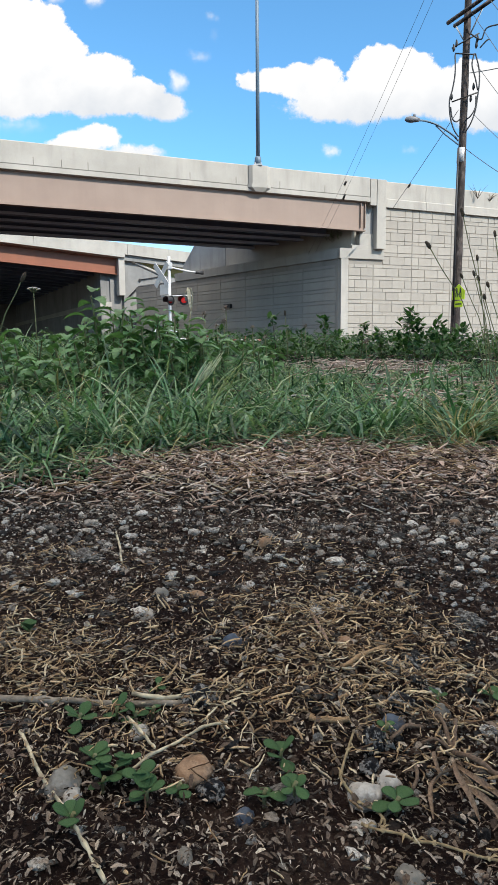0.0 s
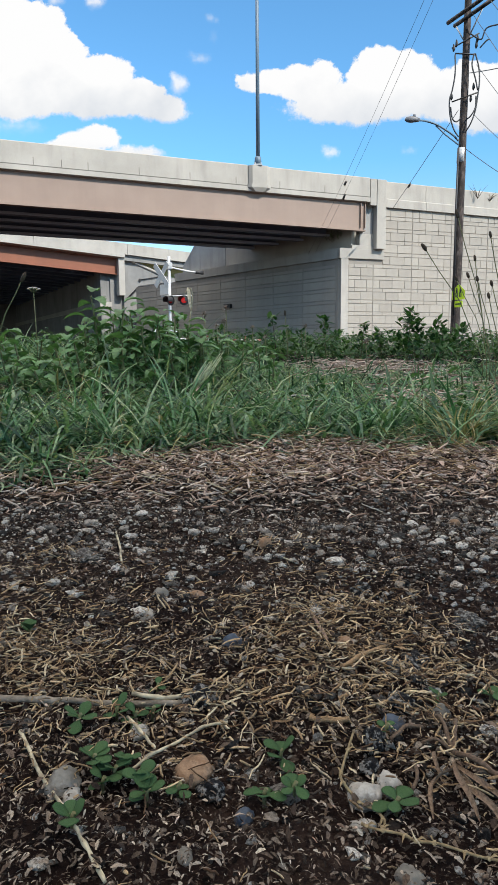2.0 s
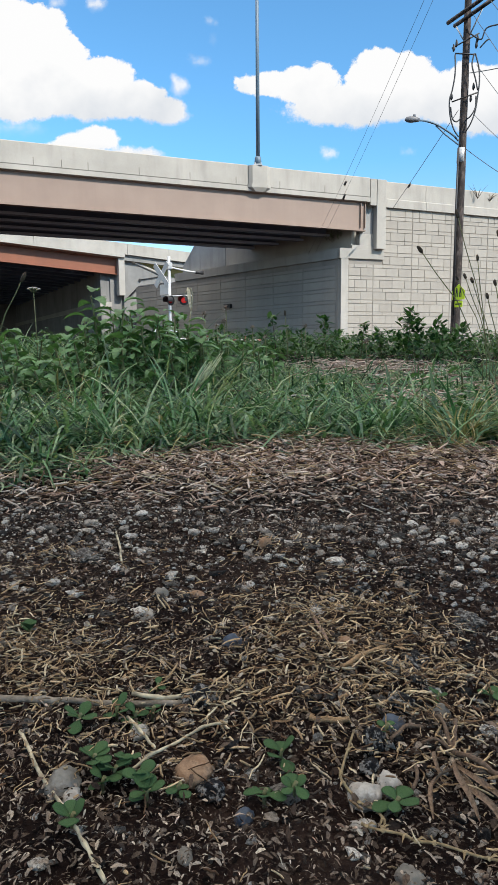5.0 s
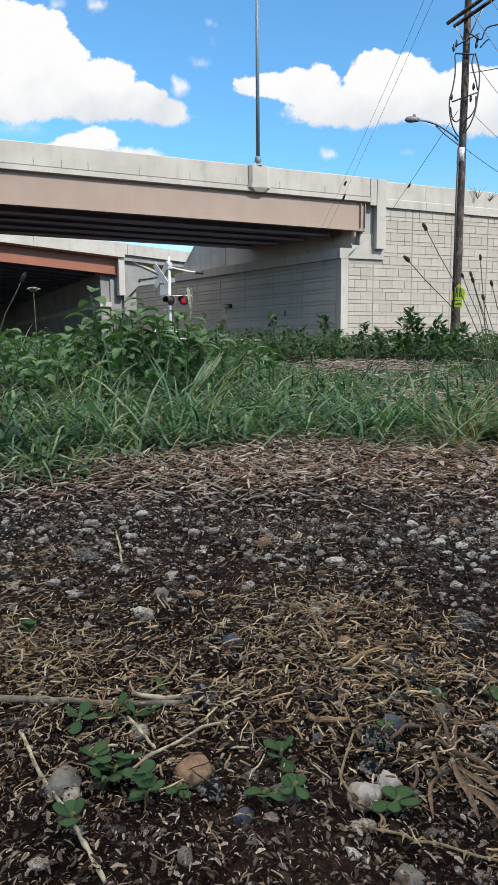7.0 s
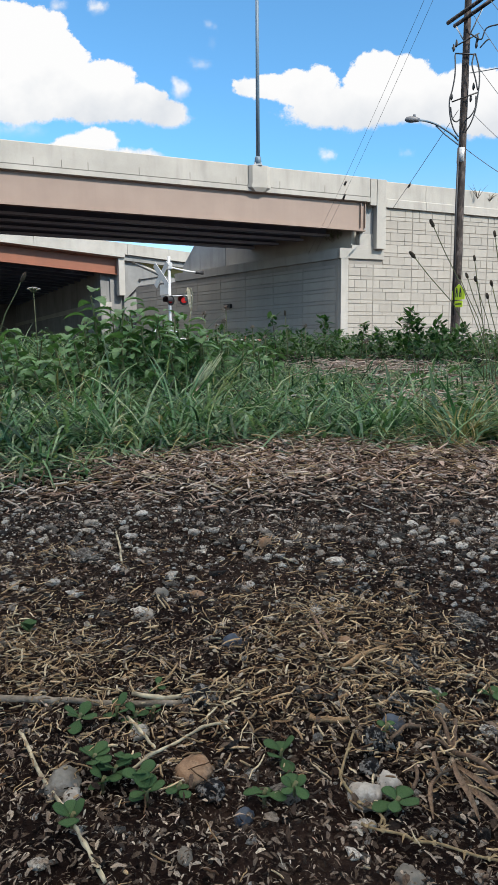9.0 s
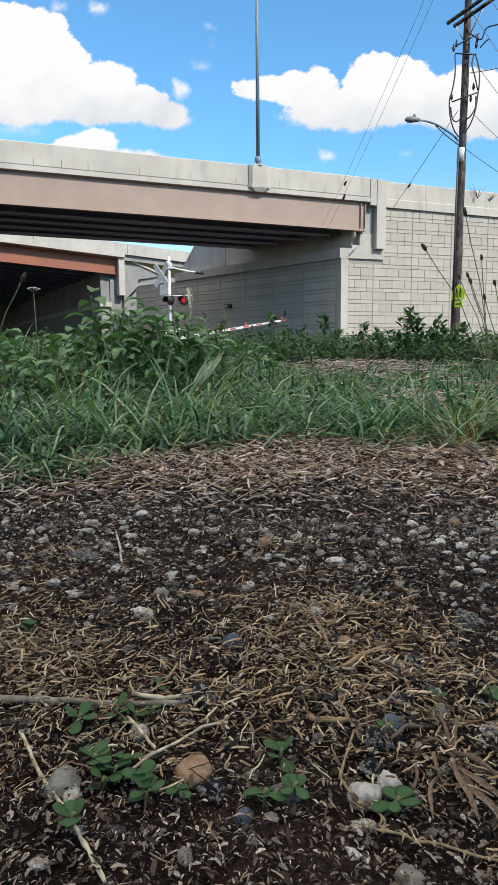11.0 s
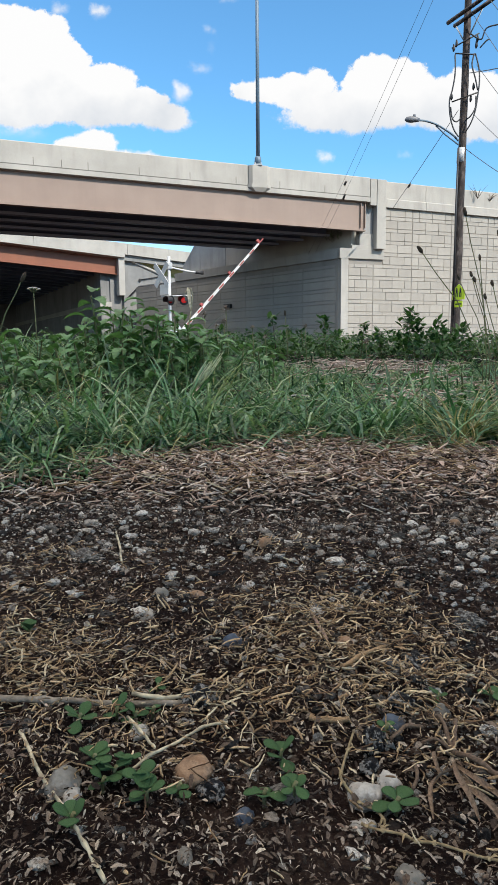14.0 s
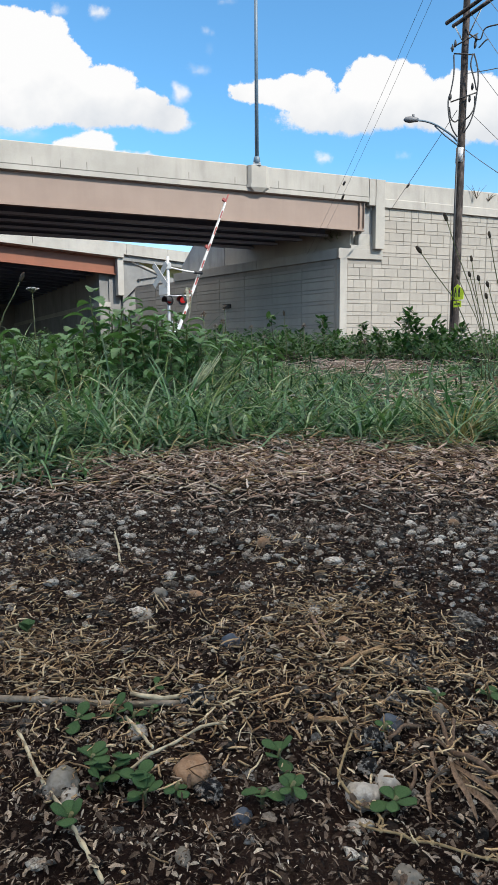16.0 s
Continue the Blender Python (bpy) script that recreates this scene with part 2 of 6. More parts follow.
def box(x0, y0, z0, x1, y1, z1, bevel=0.0, bm=None, m=None):
    out = bmesh.new() if bm is None else bm
    r = bmesh.ops.create_cube(out, size=1.0, matrix=(m or Matrix()) @ Matrix.Translation(((x0 + x1) / 2, (y0 + y1) / 2, (z0 + z1) / 2))
                              @ Matrix.Diagonal((abs(x1 - x0), abs(y1 - y0), abs(z1 - z0), 1)))
    if bevel:
        es = list({e for v in r["verts"] for e in v.link_edges})
        bmesh.ops.bevel(out, geom=es, offset=bevel, segments=2, affect="EDGES", profile=0.6)
    return out


def prism(profile, x0, x1, bm=None, m=None):
    """A profile of (y, z) points drawn out along x, from x0 to x1."""
    out = bmesh.new() if bm is None else bm
    mm = m or Matrix()
    a = [out.verts.new(mm @ Vector((x0, y, z))) for y, z in profile]
    b = [out.verts.new(mm @ Vector((x1, y, z))) for y, z in profile]
    n = len(profile)
    out.faces.new(a)
    out.faces.new(b[::-1])
    for i in range(n):
        out.faces.new((a[i], b[i], b[(i + 1) % n], a[(i + 1) % n]))
    bmesh.ops.recalc_face_normals(out, faces=out.faces)
    return out


def mesh_of(name, verts, faces, smooth=False):
    me = bpy.data.meshes.new(name)
    me.from_pydata(np.asarray(verts).reshape(-1, 3).tolist(), [], [tuple(int(i) for i in f) for f in faces])
    if smooth:
        me.polygons.foreach_set("use_smooth", [True] * len(me.polygons))
    me.update()
    return me


def tube(points, radius, sides=7, bm=None):
    """A round tube along points; radius is one number or one for each point."""
    out = bmesh.new() if bm is None else bm
    pts = [Vector(p) for p in points]
    rad = [radius] * len(pts) if isinstance(radius, (int, float)) else radius
    rings, side = [], None
    for i, p in enumerate(pts):
        d = (pts[min(i + 1, len(pts) - 1)] - pts[max(i - 1, 0)]).normalized()
        if side is None:
            side = d.cross(Vector((0.3, 1, 0.2)) if abs(d.y) < 0.9 else Vector((1, 0, 0))).normalized()
        side = (side - d * side.dot(d)).normalized()
        up = d.cross(side)
        rings.append([out.verts.new(p + (side * math.cos(2 * math.pi * j / sides) + up * math.sin(2 * math.pi * j / sides)) * rad[i]) for j in range(sides)])
    for r, q in zip(rings, rings[1:]):
        for j in range(sides):
            f = out.faces.new((r[j], r[(j + 1) % sides], q[(j + 1) % sides], q[j]))
            f.smooth = True
    out.faces.new(rings[0][::-1])
    out.faces.new(rings[-1])
    return out


def eased(points, n=6):
    """More points on a smooth curve through those given."""
    p = [Vector(q) for q in points]
    p = [p[0] * 2 - p[1]] + p + [p[-1] * 2 - p[-2]]
    out = []
    for i in range(1, len(p) - 2):
        for j in range(n):
            t = j / n
            out.append(0.5 * (2 * p[i] + (p[i + 1] - p[i - 1]) * t + (2 * p[i - 1] - 5 * p[i] + 4 * p[i + 1] - p[i + 2]) * t * t + (3 * p[i] - p[i - 1] - 3 * p[i + 1] + p[i + 2]) * t ** 3))
    return out + [p[-2]]


def arc(a, b, sag, n=10):
    """Points from a to b that hang by sag in the middle."""
    a, b = Vector(a), Vector(b)
    return [a.lerp(b, i / n) - Vector((0, 0, sag * 4 * (i / n) * (1 - i / n))) for i in range(n + 1)]


def strips(name, paths, widths, sides, fold=0.25):
    """Many folded blades in one mesh: paths (N, K, 3), widths (N, K), sides (N, 3)."""
    n, k, _ = paths.shape
    tang = np.gradient(paths, axis=1)
    tang /= np.linalg.norm(tang, axis=2, keepdims=True) + 1e-12
    s = sides[:, None, :] - tang * np.sum(sides[:, None, :] * tang, axis=2, keepdims=True)
    s /= np.linalg.norm(s, axis=2, keepdims=True) + 1e-12
    nor = np.cross(tang, s)
    w = widths[:, :, None] * 0.5
    v = np.stack([paths - s * w + nor * w * fold, paths, paths + s * w + nor * w * fold], axis=2)
    base = (np.arange(n)[:, None, None] * k + np.arange(k - 1)[None, :, None]) * 3 + np.arange(2)[None, None, :]
    faces = np.stack([base, base + 1, base + 4, base + 3], axis=-1).reshape(-1, 4)
    return mesh_of(name, v, faces, True)


def rods(name, paths, radii, sides=4):
    """Many thin tubes in one mesh: paths (N, K, 3), radii (N, K)."""
    n, k, _ = paths.shape
    tang = np.gradient(paths, axis=1)
    tang /= np.linalg.norm(tang, axis=2, keepdims=True) + 1e-12
    ref = np.where(np.abs(tang[:, :1, 2:3]) > 0.8, np.array([1.0, 0, 0]), np.array([0, 0, 1.0]))
    s = np.cross(tang, np.broadcast_to(ref, tang.shape))
    s /= np.linalg.norm(s, axis=2, keepdims=True) + 1e-12
    t = np.cross(tang, s)
    ang = np.arange(sides) * 2 * math.pi / sides
    v = paths[:, :, None, :] + radii[:, :, None, None] * (s[:, :, None, :] * np.cos(ang)[:, None] + t[:, :, None, :] * np.sin(ang)[:, None])
    b = (np.arange(n)[:, None, None] * k + np.arange(k - 1)[None, :, None]) * sides
    j = np.arange(sides)[None, None, :]
    jn = (j + 1) % sides
    faces = np.stack([b + j, b + jn, b + sides + jn, b + sides + j], axis=-1).reshape(-1, 4)
    return mesh_of(name, v, faces, True)


def boulder(seed, size, subdiv=3, rough=0.22, flat=0.7):
    """An uneven stone of that size (x, y, z)."""
    bm = bmesh.new()
    bmesh.ops.create_icosphere(bm, subdivisions=subdiv, radius=0.5)
    off = Vector((seed * 3.7, seed * 1.3, seed * 2.1))
    for v in bm.verts:
        p = v.co.normalized()
        r = 0.5 * (1 + rough * noise.noise(p * 1.6 + off) + rough * 0.5 * noise.noise(p * 4.5 + off) + rough * 0.3 * noise.noise(p * 11 + off))
        r -= 0.5 * max(0.0, p.dot(Vector((math.sin(seed), math.cos(seed), 0.6)).normalized()) - 0.72) * 0.9
        q = p * r
        v.co = Vector((q.x * size[0], q.y * size[1], max(q.z, -0.32) * size[2]))
    for f in bm.faces:
        f.smooth = True
    return bm


rng = np.random.default_rng(7)


# ---------- ground ----------
def smooth(a, b, v):
    t = min(1.0, max(0.0, (v - a) / (b - a)))
    return t * t * (3 - 2 * t)


def level(x, y):
    """The lie of the land: bare soil, a straw hump, a grassy rise, then down to the road."""
    z = 0.027 * smooth(0.75, 1.15, y) + 0.058 * smooth(1.4, 4.5, y) + 0.09 * smooth(3.9, 5.2, y) - 0.64 * smooth(6.3, 12.0, y)
    z += 0.009 * math.exp(-((x - 0.09) / 0.13) ** 2 - ((y - 1.03) / 0.12) ** 2)
    z += 0.03 * math.exp(-((x + 0.45) / 0.35) ** 2 - ((y - 2.1) / 0.6) ** 2)
    return z


def height(x, y):
    z = level(x, y)
    if -1.5 < x < 1.5 and 0 < y < 3:
        z += 0.007 * noise.noise(Vector((x * 9, y * 9, 0))) + 0.005 * noise.noise(Vector((x * 34, y * 34, 5))) + 0.002 * noise.noise(Vector((x * 90, y * 90, 2)))
    elif y < 9:
        z += 0.012 * noise.noise(Vector((x * 2.5, y * 2.5, 0)))
    return z


def ground_sheet():
    ys = list(np.arange(-3, 0.1, 0.3)) + list(np.arange(0.12, 1.3, 0.007))
    while ys[-1] < 3500:
        ys.append(ys[-1] + max(0.012, (ys[-1] - 1.2) * 0.085))
    xs = list(np.arange(0, 0.42, 0.007))
    while xs[-1] < 3500:
        xs.append(xs[-1] + max(0.01, (xs[-1] - 0.3) * 0.11))
    xs = [-v for v in xs[:0:-1]] + xs
    ys = [-3500, -800, -150, -40, -12, -6] + ys
    verts = [(x, y, height(x, y)) for y in ys for x in xs]
    w = len(xs)
    faces = [(j * w + i, j * w + i + 1, (j + 1) * w + i + 1, (j + 1) * w + i) for j in range(len(ys) - 1) for i in range(w - 1)]
    ob = part("ground", mesh_of("ground", verts, faces, True), SOIL)
    tagged(ob, "bare brown soil rising to a grassy bank", "ground", kind="structure")


ground_sheet()
ROAD_Z = -0.515

# ---------- the overpass ----------
# The overpass runs along x of its own frame; y goes away behind its face.
BRIDGE = Matrix.Translation((4.137, 30.0, 0)) @ Matrix.Rotation(radians(19), 4, "Z")
# The abutment face runs along x of its frame, under the bridge; y goes into the fill.
ABUT = Matrix.Translation((4.137, 30.0, 0)) @ Matrix.Rotation(radians(132), 4, "Z") @ Matrix.Diagonal((1, -1, 1, 1))
GRADE = -0.0148


def drop(s):
    """The deck's slope along the bridge."""
    return GRADE * (s - 0.93) - 0.09


def sloped(profile, s0, s1, bm=None):
    """A profile of (y, z) along the bridge from s0 to s1, following its slope."""
    out = bmesh.new() if bm is None else bm
    a = [out.verts.new((s0, y, z + drop(s0))) for y, z in profile]
    b = [out.verts.new((s1, y, z + drop(s1))) for y, z in profile]
    n = len(profile)
    fs = [out.faces.new(a), out.faces.new(b[::-1])]
    fs += [out.faces.new((a[i], b[i], b[(i + 1) % n], a[(i + 1) % n])) for i in range(n)]
    bmesh.ops.recalc_face_normals(out, faces=fs)
    return out


def rect(y0, z0, y1, z1):
    return [(y0, z0), (y1, z0), (y1, z1), (y0, z1)]


def girder_profile(y, bottom, top, flange=0.22, web=0.02, t=0.05):
    return [(y - flange, bottom), (y + flange, bottom), (y + flange, bottom + t), (y + web, bottom + t), (y + web, top - t),
            (y + flange, top - t), (y + flange, top), (y - flange, top), (y - flange, top - t), (y - web, top - t), (y - web, bottom + t), (y - flange, bottom + t)]


def overpass():
    b = thing("overpass", BRIDGE, "concrete and tan steel girder overpass across the road", "bridge")
    joints = [-34, -23.4, -17.4, -12.75, -11.75, -10.79, -8.87, -6.86, -4.45]
    face = [(-0.32, 6.92), (-0.02, 6.92), (-0.06, 7.70), (-0.28, 7.74), (-0.32, 7.71)]
    part("parapet", sloped(face, -34, -4.45), CONCRETE, b)
    for s in joints[1:-1] + [-4.95, -3.05, -1.0]:
        part("joint", box(s - 0.012, -0.325, 6.95 + drop(s), s + 0.012, -0.30, 7.22 + drop(s)), JOINT_SHADE, b, "short dark control joint")
    part("parapet", sloped(face, -3.55, 1.16), CONCRETE, b)
    part("deck_edge", sloped([(-0.36, 6.72), (-0.36, 6.90), (-0.30, 6.915), (6.6, 6.915), (6.6, 6.74), (-0.1, 6.70)], -34, 1.16), CONCRETE, b)
    # flat dark strip, painted as the shade in the groove
    part("drip_groove", sloped(rect(-0.345, 6.895, -0.30, 6.94), -34, 1.16), JOINT_SHADE, b, "strip under the parapet, joint shade painted dark")
    # lamp pilaster with its flared foot
    pil = bmesh.new()
    prof = [(-4.42, -0.36), (-4.30, -0.50), (-3.68, -0.50), (-3.52, -0.36), (-3.52, -0.06), (-4.42, -0.06)]
    for z0, z1, k0, k1 in ((6.98, 7.715, 1, 1), (6.86, 6.98, 1.12, 1.12), (6.70, 6.86, 0.55, 1.12)):
        def ring(z, k):
            return [pil.verts.new((-3.97 + (x + 3.97) * k, -0.36 + (y + 0.36) * k if y < -0.36 else y, z + drop(-4))) for x, y in prof]
        lo, hi = ring(z0, k0), ring(z1, k1)
        for i in range(6):
            pil.faces.new((lo[i], lo[(i + 1) % 6], hi[(i + 1) % 6], hi[i]))
        pil.faces.new(lo[::-1])
        pil.faces.new(hi)
    bmesh.ops.recalc_face_normals(pil, faces=pil.faces)
    part("pilaster", pil, CONCRETE, b)
    # front girder with an end stiffener, then the inner ones
    g = part("front_girder", sloped(girder_profile(-0.16, 5.49, 6.74, 0.12), -34, 0.99), GIRDER, b)
    part("stiffener", box(0.755, -0.268, 5.53, 0.78, -0.181, 6.66), GIRDER, g)
    part("end_plate", box(0.965, -0.268, 5.53, 0.985, -0.181, 6.66), GIRDER, g)
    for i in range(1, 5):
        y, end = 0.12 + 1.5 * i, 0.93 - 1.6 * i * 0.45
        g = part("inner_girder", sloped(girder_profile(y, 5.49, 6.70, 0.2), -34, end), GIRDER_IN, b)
        # added strip, its paleness painted as light along the flange
        part("flange_light_strip", sloped(rect(y - 0.212, 5.47, y - 0.2, 5.575), -34, end), SKYLIT_STEEL, g, "pale strip painted as skylight on the flange")
    for i in range(4):
        for s in (-26, -20.2, -14.6, -10.2, -6.4, -3.0):
            y = 0.14 + 1.5 * i
            part("cross_frame", sloped([(y, 5.62), (y + 1.46, 6.2), (y + 1.46, 6.28), (y, 5.70)], s, s + 0.07), SKYLIT_STEEL, b)
    # end block, wing pier and the two-stage coping
    part("end_block", box(1.0, 0.02, 5.34, 1.52, 0.6, 6.72, 0.02), CONCRETE_DARK, b)
    part("parapet", box(1.19, -0.32, 6.50, 1.49, -0.02, 7.61, 0.01), CONCRETE, b)
    part("wing_pier", box(1.53, -0.30, 4.68, 1.985, 0.5, 7.61, 0.015), CONCRETE, b)
    for s0, s1 in ((1.99, 4.15), (4.165, 9.1), (9.115, 14.2), (14.215, 30)):
        part("coping", sloped([(-0.10, 6.62), (0.30, 6.62), (0.30, 6.99), (-0.07, 6.99), (-0.10, 6.96)], s0, s1), CONCRETE, b)
        part("parapet", sloped([(-0.04, 6.995), (0.30, 6.995), (0.30, 7.73), (0.0, 7.73), (-0.04, 7.70)], s0, s1), CONCRETE, b)
    return b


overpass()


def abutment():
    a = thing("abutment", Matrix(), "cast concrete bridge abutment with block-patterned faces", "wall", kind="structure")
    m = BRIDGE
    # wing side
    part("wing_core", box(0.02, 0.035, -0.6, 30, 4.0, 4.24, m=m), JOINT, a)
    part("wing_core", box(1.99, 0.035, 4.241, 30, 4.0, 6.50, m=m), JOINT, a)
    cap = box(-0.14, -0.06, 4.25, 2.05, 0.9, 4.68, 0.015, m=m)
    part("cap", cap, CONCRETE, a)
    part("cap_step", box(0.47, -0.03, 4.682, 1.98, 0.8, 4.84, 0.012, m=m), CONCRETE, a)
    part("cap_step", box(0.85, -0.01, 4.842, 1.97, 0.8, 5.335, 0.012, m=m), CONCRETE, a)
    part("corner_post", box(-0.06, -0.05, -0.6, 0.30, 0.5, 4.25, 0.02, m=m), CONCRETE, a)
    # face under the bridge
    part("face_core", box(0.10, 0.035, -0.6, 16.6, 2.0, 4.25, m=ABUT), JOINT, a)
    part("cap", box(0.0, -0.05, 4.26, 5.4, 1.0, 4.70, 0.012, m=ABUT), CONCRETE, a)
    part("cap", box(5.41, -0.05, 4.26, 12.4, 1.0, 4.70, 0.012, m=ABUT), CONCRETE, a)
    back = prism([(0.62, 4.70), (1.4, 4.70), (1.4, 7.0), (0.62, 7.0)], 0.0, 8.6, m=ABUT)
    part("back_wall", back, CONCRETE, a)
    bm = bmesh.new()
    pts = [(8.62, 4.70), (12.4, 4.70), (12.5, 5.1), (11.1, 6.45), (8.62, 6.6)]
    lo = [bm.verts.new(ABUT @ Vector((s, 0.60, z))) for s, z in pts]
    hi = [bm.verts.new(ABUT @ Vector((s, 1.4, z))) for s, z in pts]
    bm.faces.new(lo)
    bm.faces.new(hi[::-1])
    for i in range(5):
        bm.faces.new((lo[i], hi[i], hi[(i + 1) % 5], lo[(i + 1) % 5]))
    bmesh.ops.recalc_face_normals(bm, faces=bm.faces)
    part("wing_wall", bm, CONCRETE_DARK, a)
    return a


ABUTMENT = abutment()


def far_overpass():
    m = Matrix.Translation((-8.214, 44.0, 0)) @ Matrix.Rotation(radians(28), 4, "Z")
    b = thing("far_overpass", m, "second overpass with a rust red girder behind", "bridge")
    k = -0.062

    def run(prof, s0, s1):
        bm = bmesh.new()
        a = [bm.verts.new((s0, y, z + k * s0)) for y, z in prof]
        c = [bm.verts.new((s1, y, z + k * s1)) for y, z in prof]
        n = len(prof)
        bm.faces.new(a)
        bm.faces.new(c[::-1])
        for i in range(n):
            bm.faces.new((a[i], c[i], c[(i + 1) % n], a[(i + 1) % n]))
        bmesh.ops.recalc_face_normals(bm, faces=bm.faces)
        return bm

    for s0, s1 in ((-30, -12), (-11.98, -5.4), (-5.38, 0.38), (0.40, 3.2), (3.22, 12)):
        part("parapet", run([(-0.45, 6.47), (-0.15, 6.47), (-0.18, 7.13), (-0.45, 7.15)], s0, s1), CONCRETE, b)
    part("deck_edge", run([(-0.48, 6.27), (-0.48, 6.465), (34, 6.465), (34, 6.22), (0, 6.22)], -30, 0.2), CONCRETE, b)
    part("parapet_base", run([(-0.26, 6.12), (-0.04, 6.12), (-0.04, 6.465), (-0.26, 6.465)], 0.23, 12), CONCRETE_SHADE, b)
    part("front_girder", run(girder_profile(0.15, 5.2, 6.22, 0.2), -30, -0.19), RUST, b)
    for i in range(1, 18):
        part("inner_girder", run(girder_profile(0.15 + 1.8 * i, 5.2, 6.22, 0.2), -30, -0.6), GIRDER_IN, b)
    part("end_pier", box(-0.18, -0.3, 3.9, 0.22, 0.6, 6.30, 0.02), CONCRETE, b)
    part("end_wall", box(-0.6, 0.30, -0.6, 0.20, 1.0, 5.0), CONCRETE_SHADE, b)
    bm = bmesh.new()
    out = [(0.225, -0.6), (8.0, -0.6), (8.0, 4.4), (2.7, 5.36), (0.225, 6.34)]
    lo = [bm.verts.new((s, 0.02, z)) for s, z in out]
    hi = [bm.verts.new((s, 0.5, z)) for s, z in out]
    bm.faces.new(lo), bm.faces.new(hi[::-1])
    n = len(out)
    for i in range(n):
        bm.faces.new((lo[i], hi[i], hi[(i + 1) % n], lo[(i + 1) % n]))
    bmesh.ops.recalc_face_normals(bm, faces=bm.faces)
    part("wing_wall", bm, CONCRETE_SHADE, b)
    bm = bmesh.new()
    tube([(0.24, 0.0, 6.34), (2.65, 0.0, 5.40)], 0.1, 4, bm)
    part("wing_coping", bm, CONCRETE, b)
    part("grass_slope", prism([(0.5, 4.6), (2.6, 4.6), (2.6, 6.7), (0.5, 6.42)], 0.24, 9), GRASS_PALE, b)
    # abutment ledge under the far deck
    part("abutment_face", box(-60, 33.4, -0.6, -0.6, 34, 9.2), CONCRETE_SHADE, b)
    part("abutment_face", box(-1.2, 0.42, -0.6, -0.15, 33.4, 6.2), CONCRETE_SHADE, b)
    part("abutment_cap", box(-1.3, 0.25, 3.2, -0.55, 33.4, 3.5), CONCRETE, b)
    return b


FAR_BRIDGE = far_overpass()


def stair_rail():
    """A bent handrail with a post, and a thin pipe over it, at the far wing wall."""
    t = thing("handrail", FAR_BRIDGE.matrix_basis.copy(), "black steel handrail before a grey wing wall", "handrail")
    part("rail", tube([(0.29, -0.12, 3.62), (1.15, -0.12, 4.48), (1.30, -0.12, 4.54), (3.2, -0.12, 4.83)], 0.05, 6), BLACK, t)
    for x, z in ((1.18, 4.49), (2.6, 4.74)):
        part("post", tube([(x, -0.12, -0.6), (x, -0.12, z)], 0.035, 6), GALV, t)
    part("pipe", tube([(1.2, -0.06, 4.93), (3.0, -0.06, 5.28)], 0.035, 6), BLACK, t)
    part("pipe_bracket", box(1.25, -0.10, 4.86, 1.37, 0.02, 5.02, 0.01), BLACK, t)


stair_rail()


def wall_light():
    m = ABUT @ Matrix.Translation((7.65, 0.0, 2.60))
    t = thing("wall_light", m, "small black box light on the abutment wall", "wall light")
    part("housing", box(-0.22, -0.14, -0.10, 0.22, 0.014, 0.09, 0.02), BLACK, t)
    part("visor", box(-0.24, -0.20, 0.085, 0.24, 0.0, 0.11, 0.008), BLACK, t)


wall_light()

# the road under both bridges, a sheet a little above the ground
# out of sight behind the bank; its pale colour is there to bounce light
bm = bmesh.new()
box(-60, -4.2, ROAD_Z - 0.1, 60, 4.2, ROAD_Z + 0.02, 0.02, bm, Matrix.Translation((-1.5, 32.0, 0)) @ Matrix.Rotation(radians(132), 4, "Z"))
tagged(part("road", bm, PALE_ROAD), "unseen road under the bridges, pale to bounce light", "road", kind="structure")
# unseen sheet added as a reflector for the abutment and undersides
tagged(part("pavement", box(-60, 13.0, ROAD_Z - 0.05, 60, 75.0, ROAD_Z + 0.008), BOUNCE_PAVING), "unseen pale ground sheet added to bounce light", "pavement", kind="structure")

# unseen plain wall, added behind the camera to keep the bank in shade
tagged(part("shade_wall", box(10.5, -15.6, -0.3, 25.5, -15.0, 25.6), BRICKWORK), "added unseen wall that shades the bank", "wall", kind="structure")



# ---------- crossing signal ----------
ARM_AT = (-2.735, 24.0, 0.976)
SIGNAL_SCALE = 0.873
ARM_TURN = 90 - 48.7


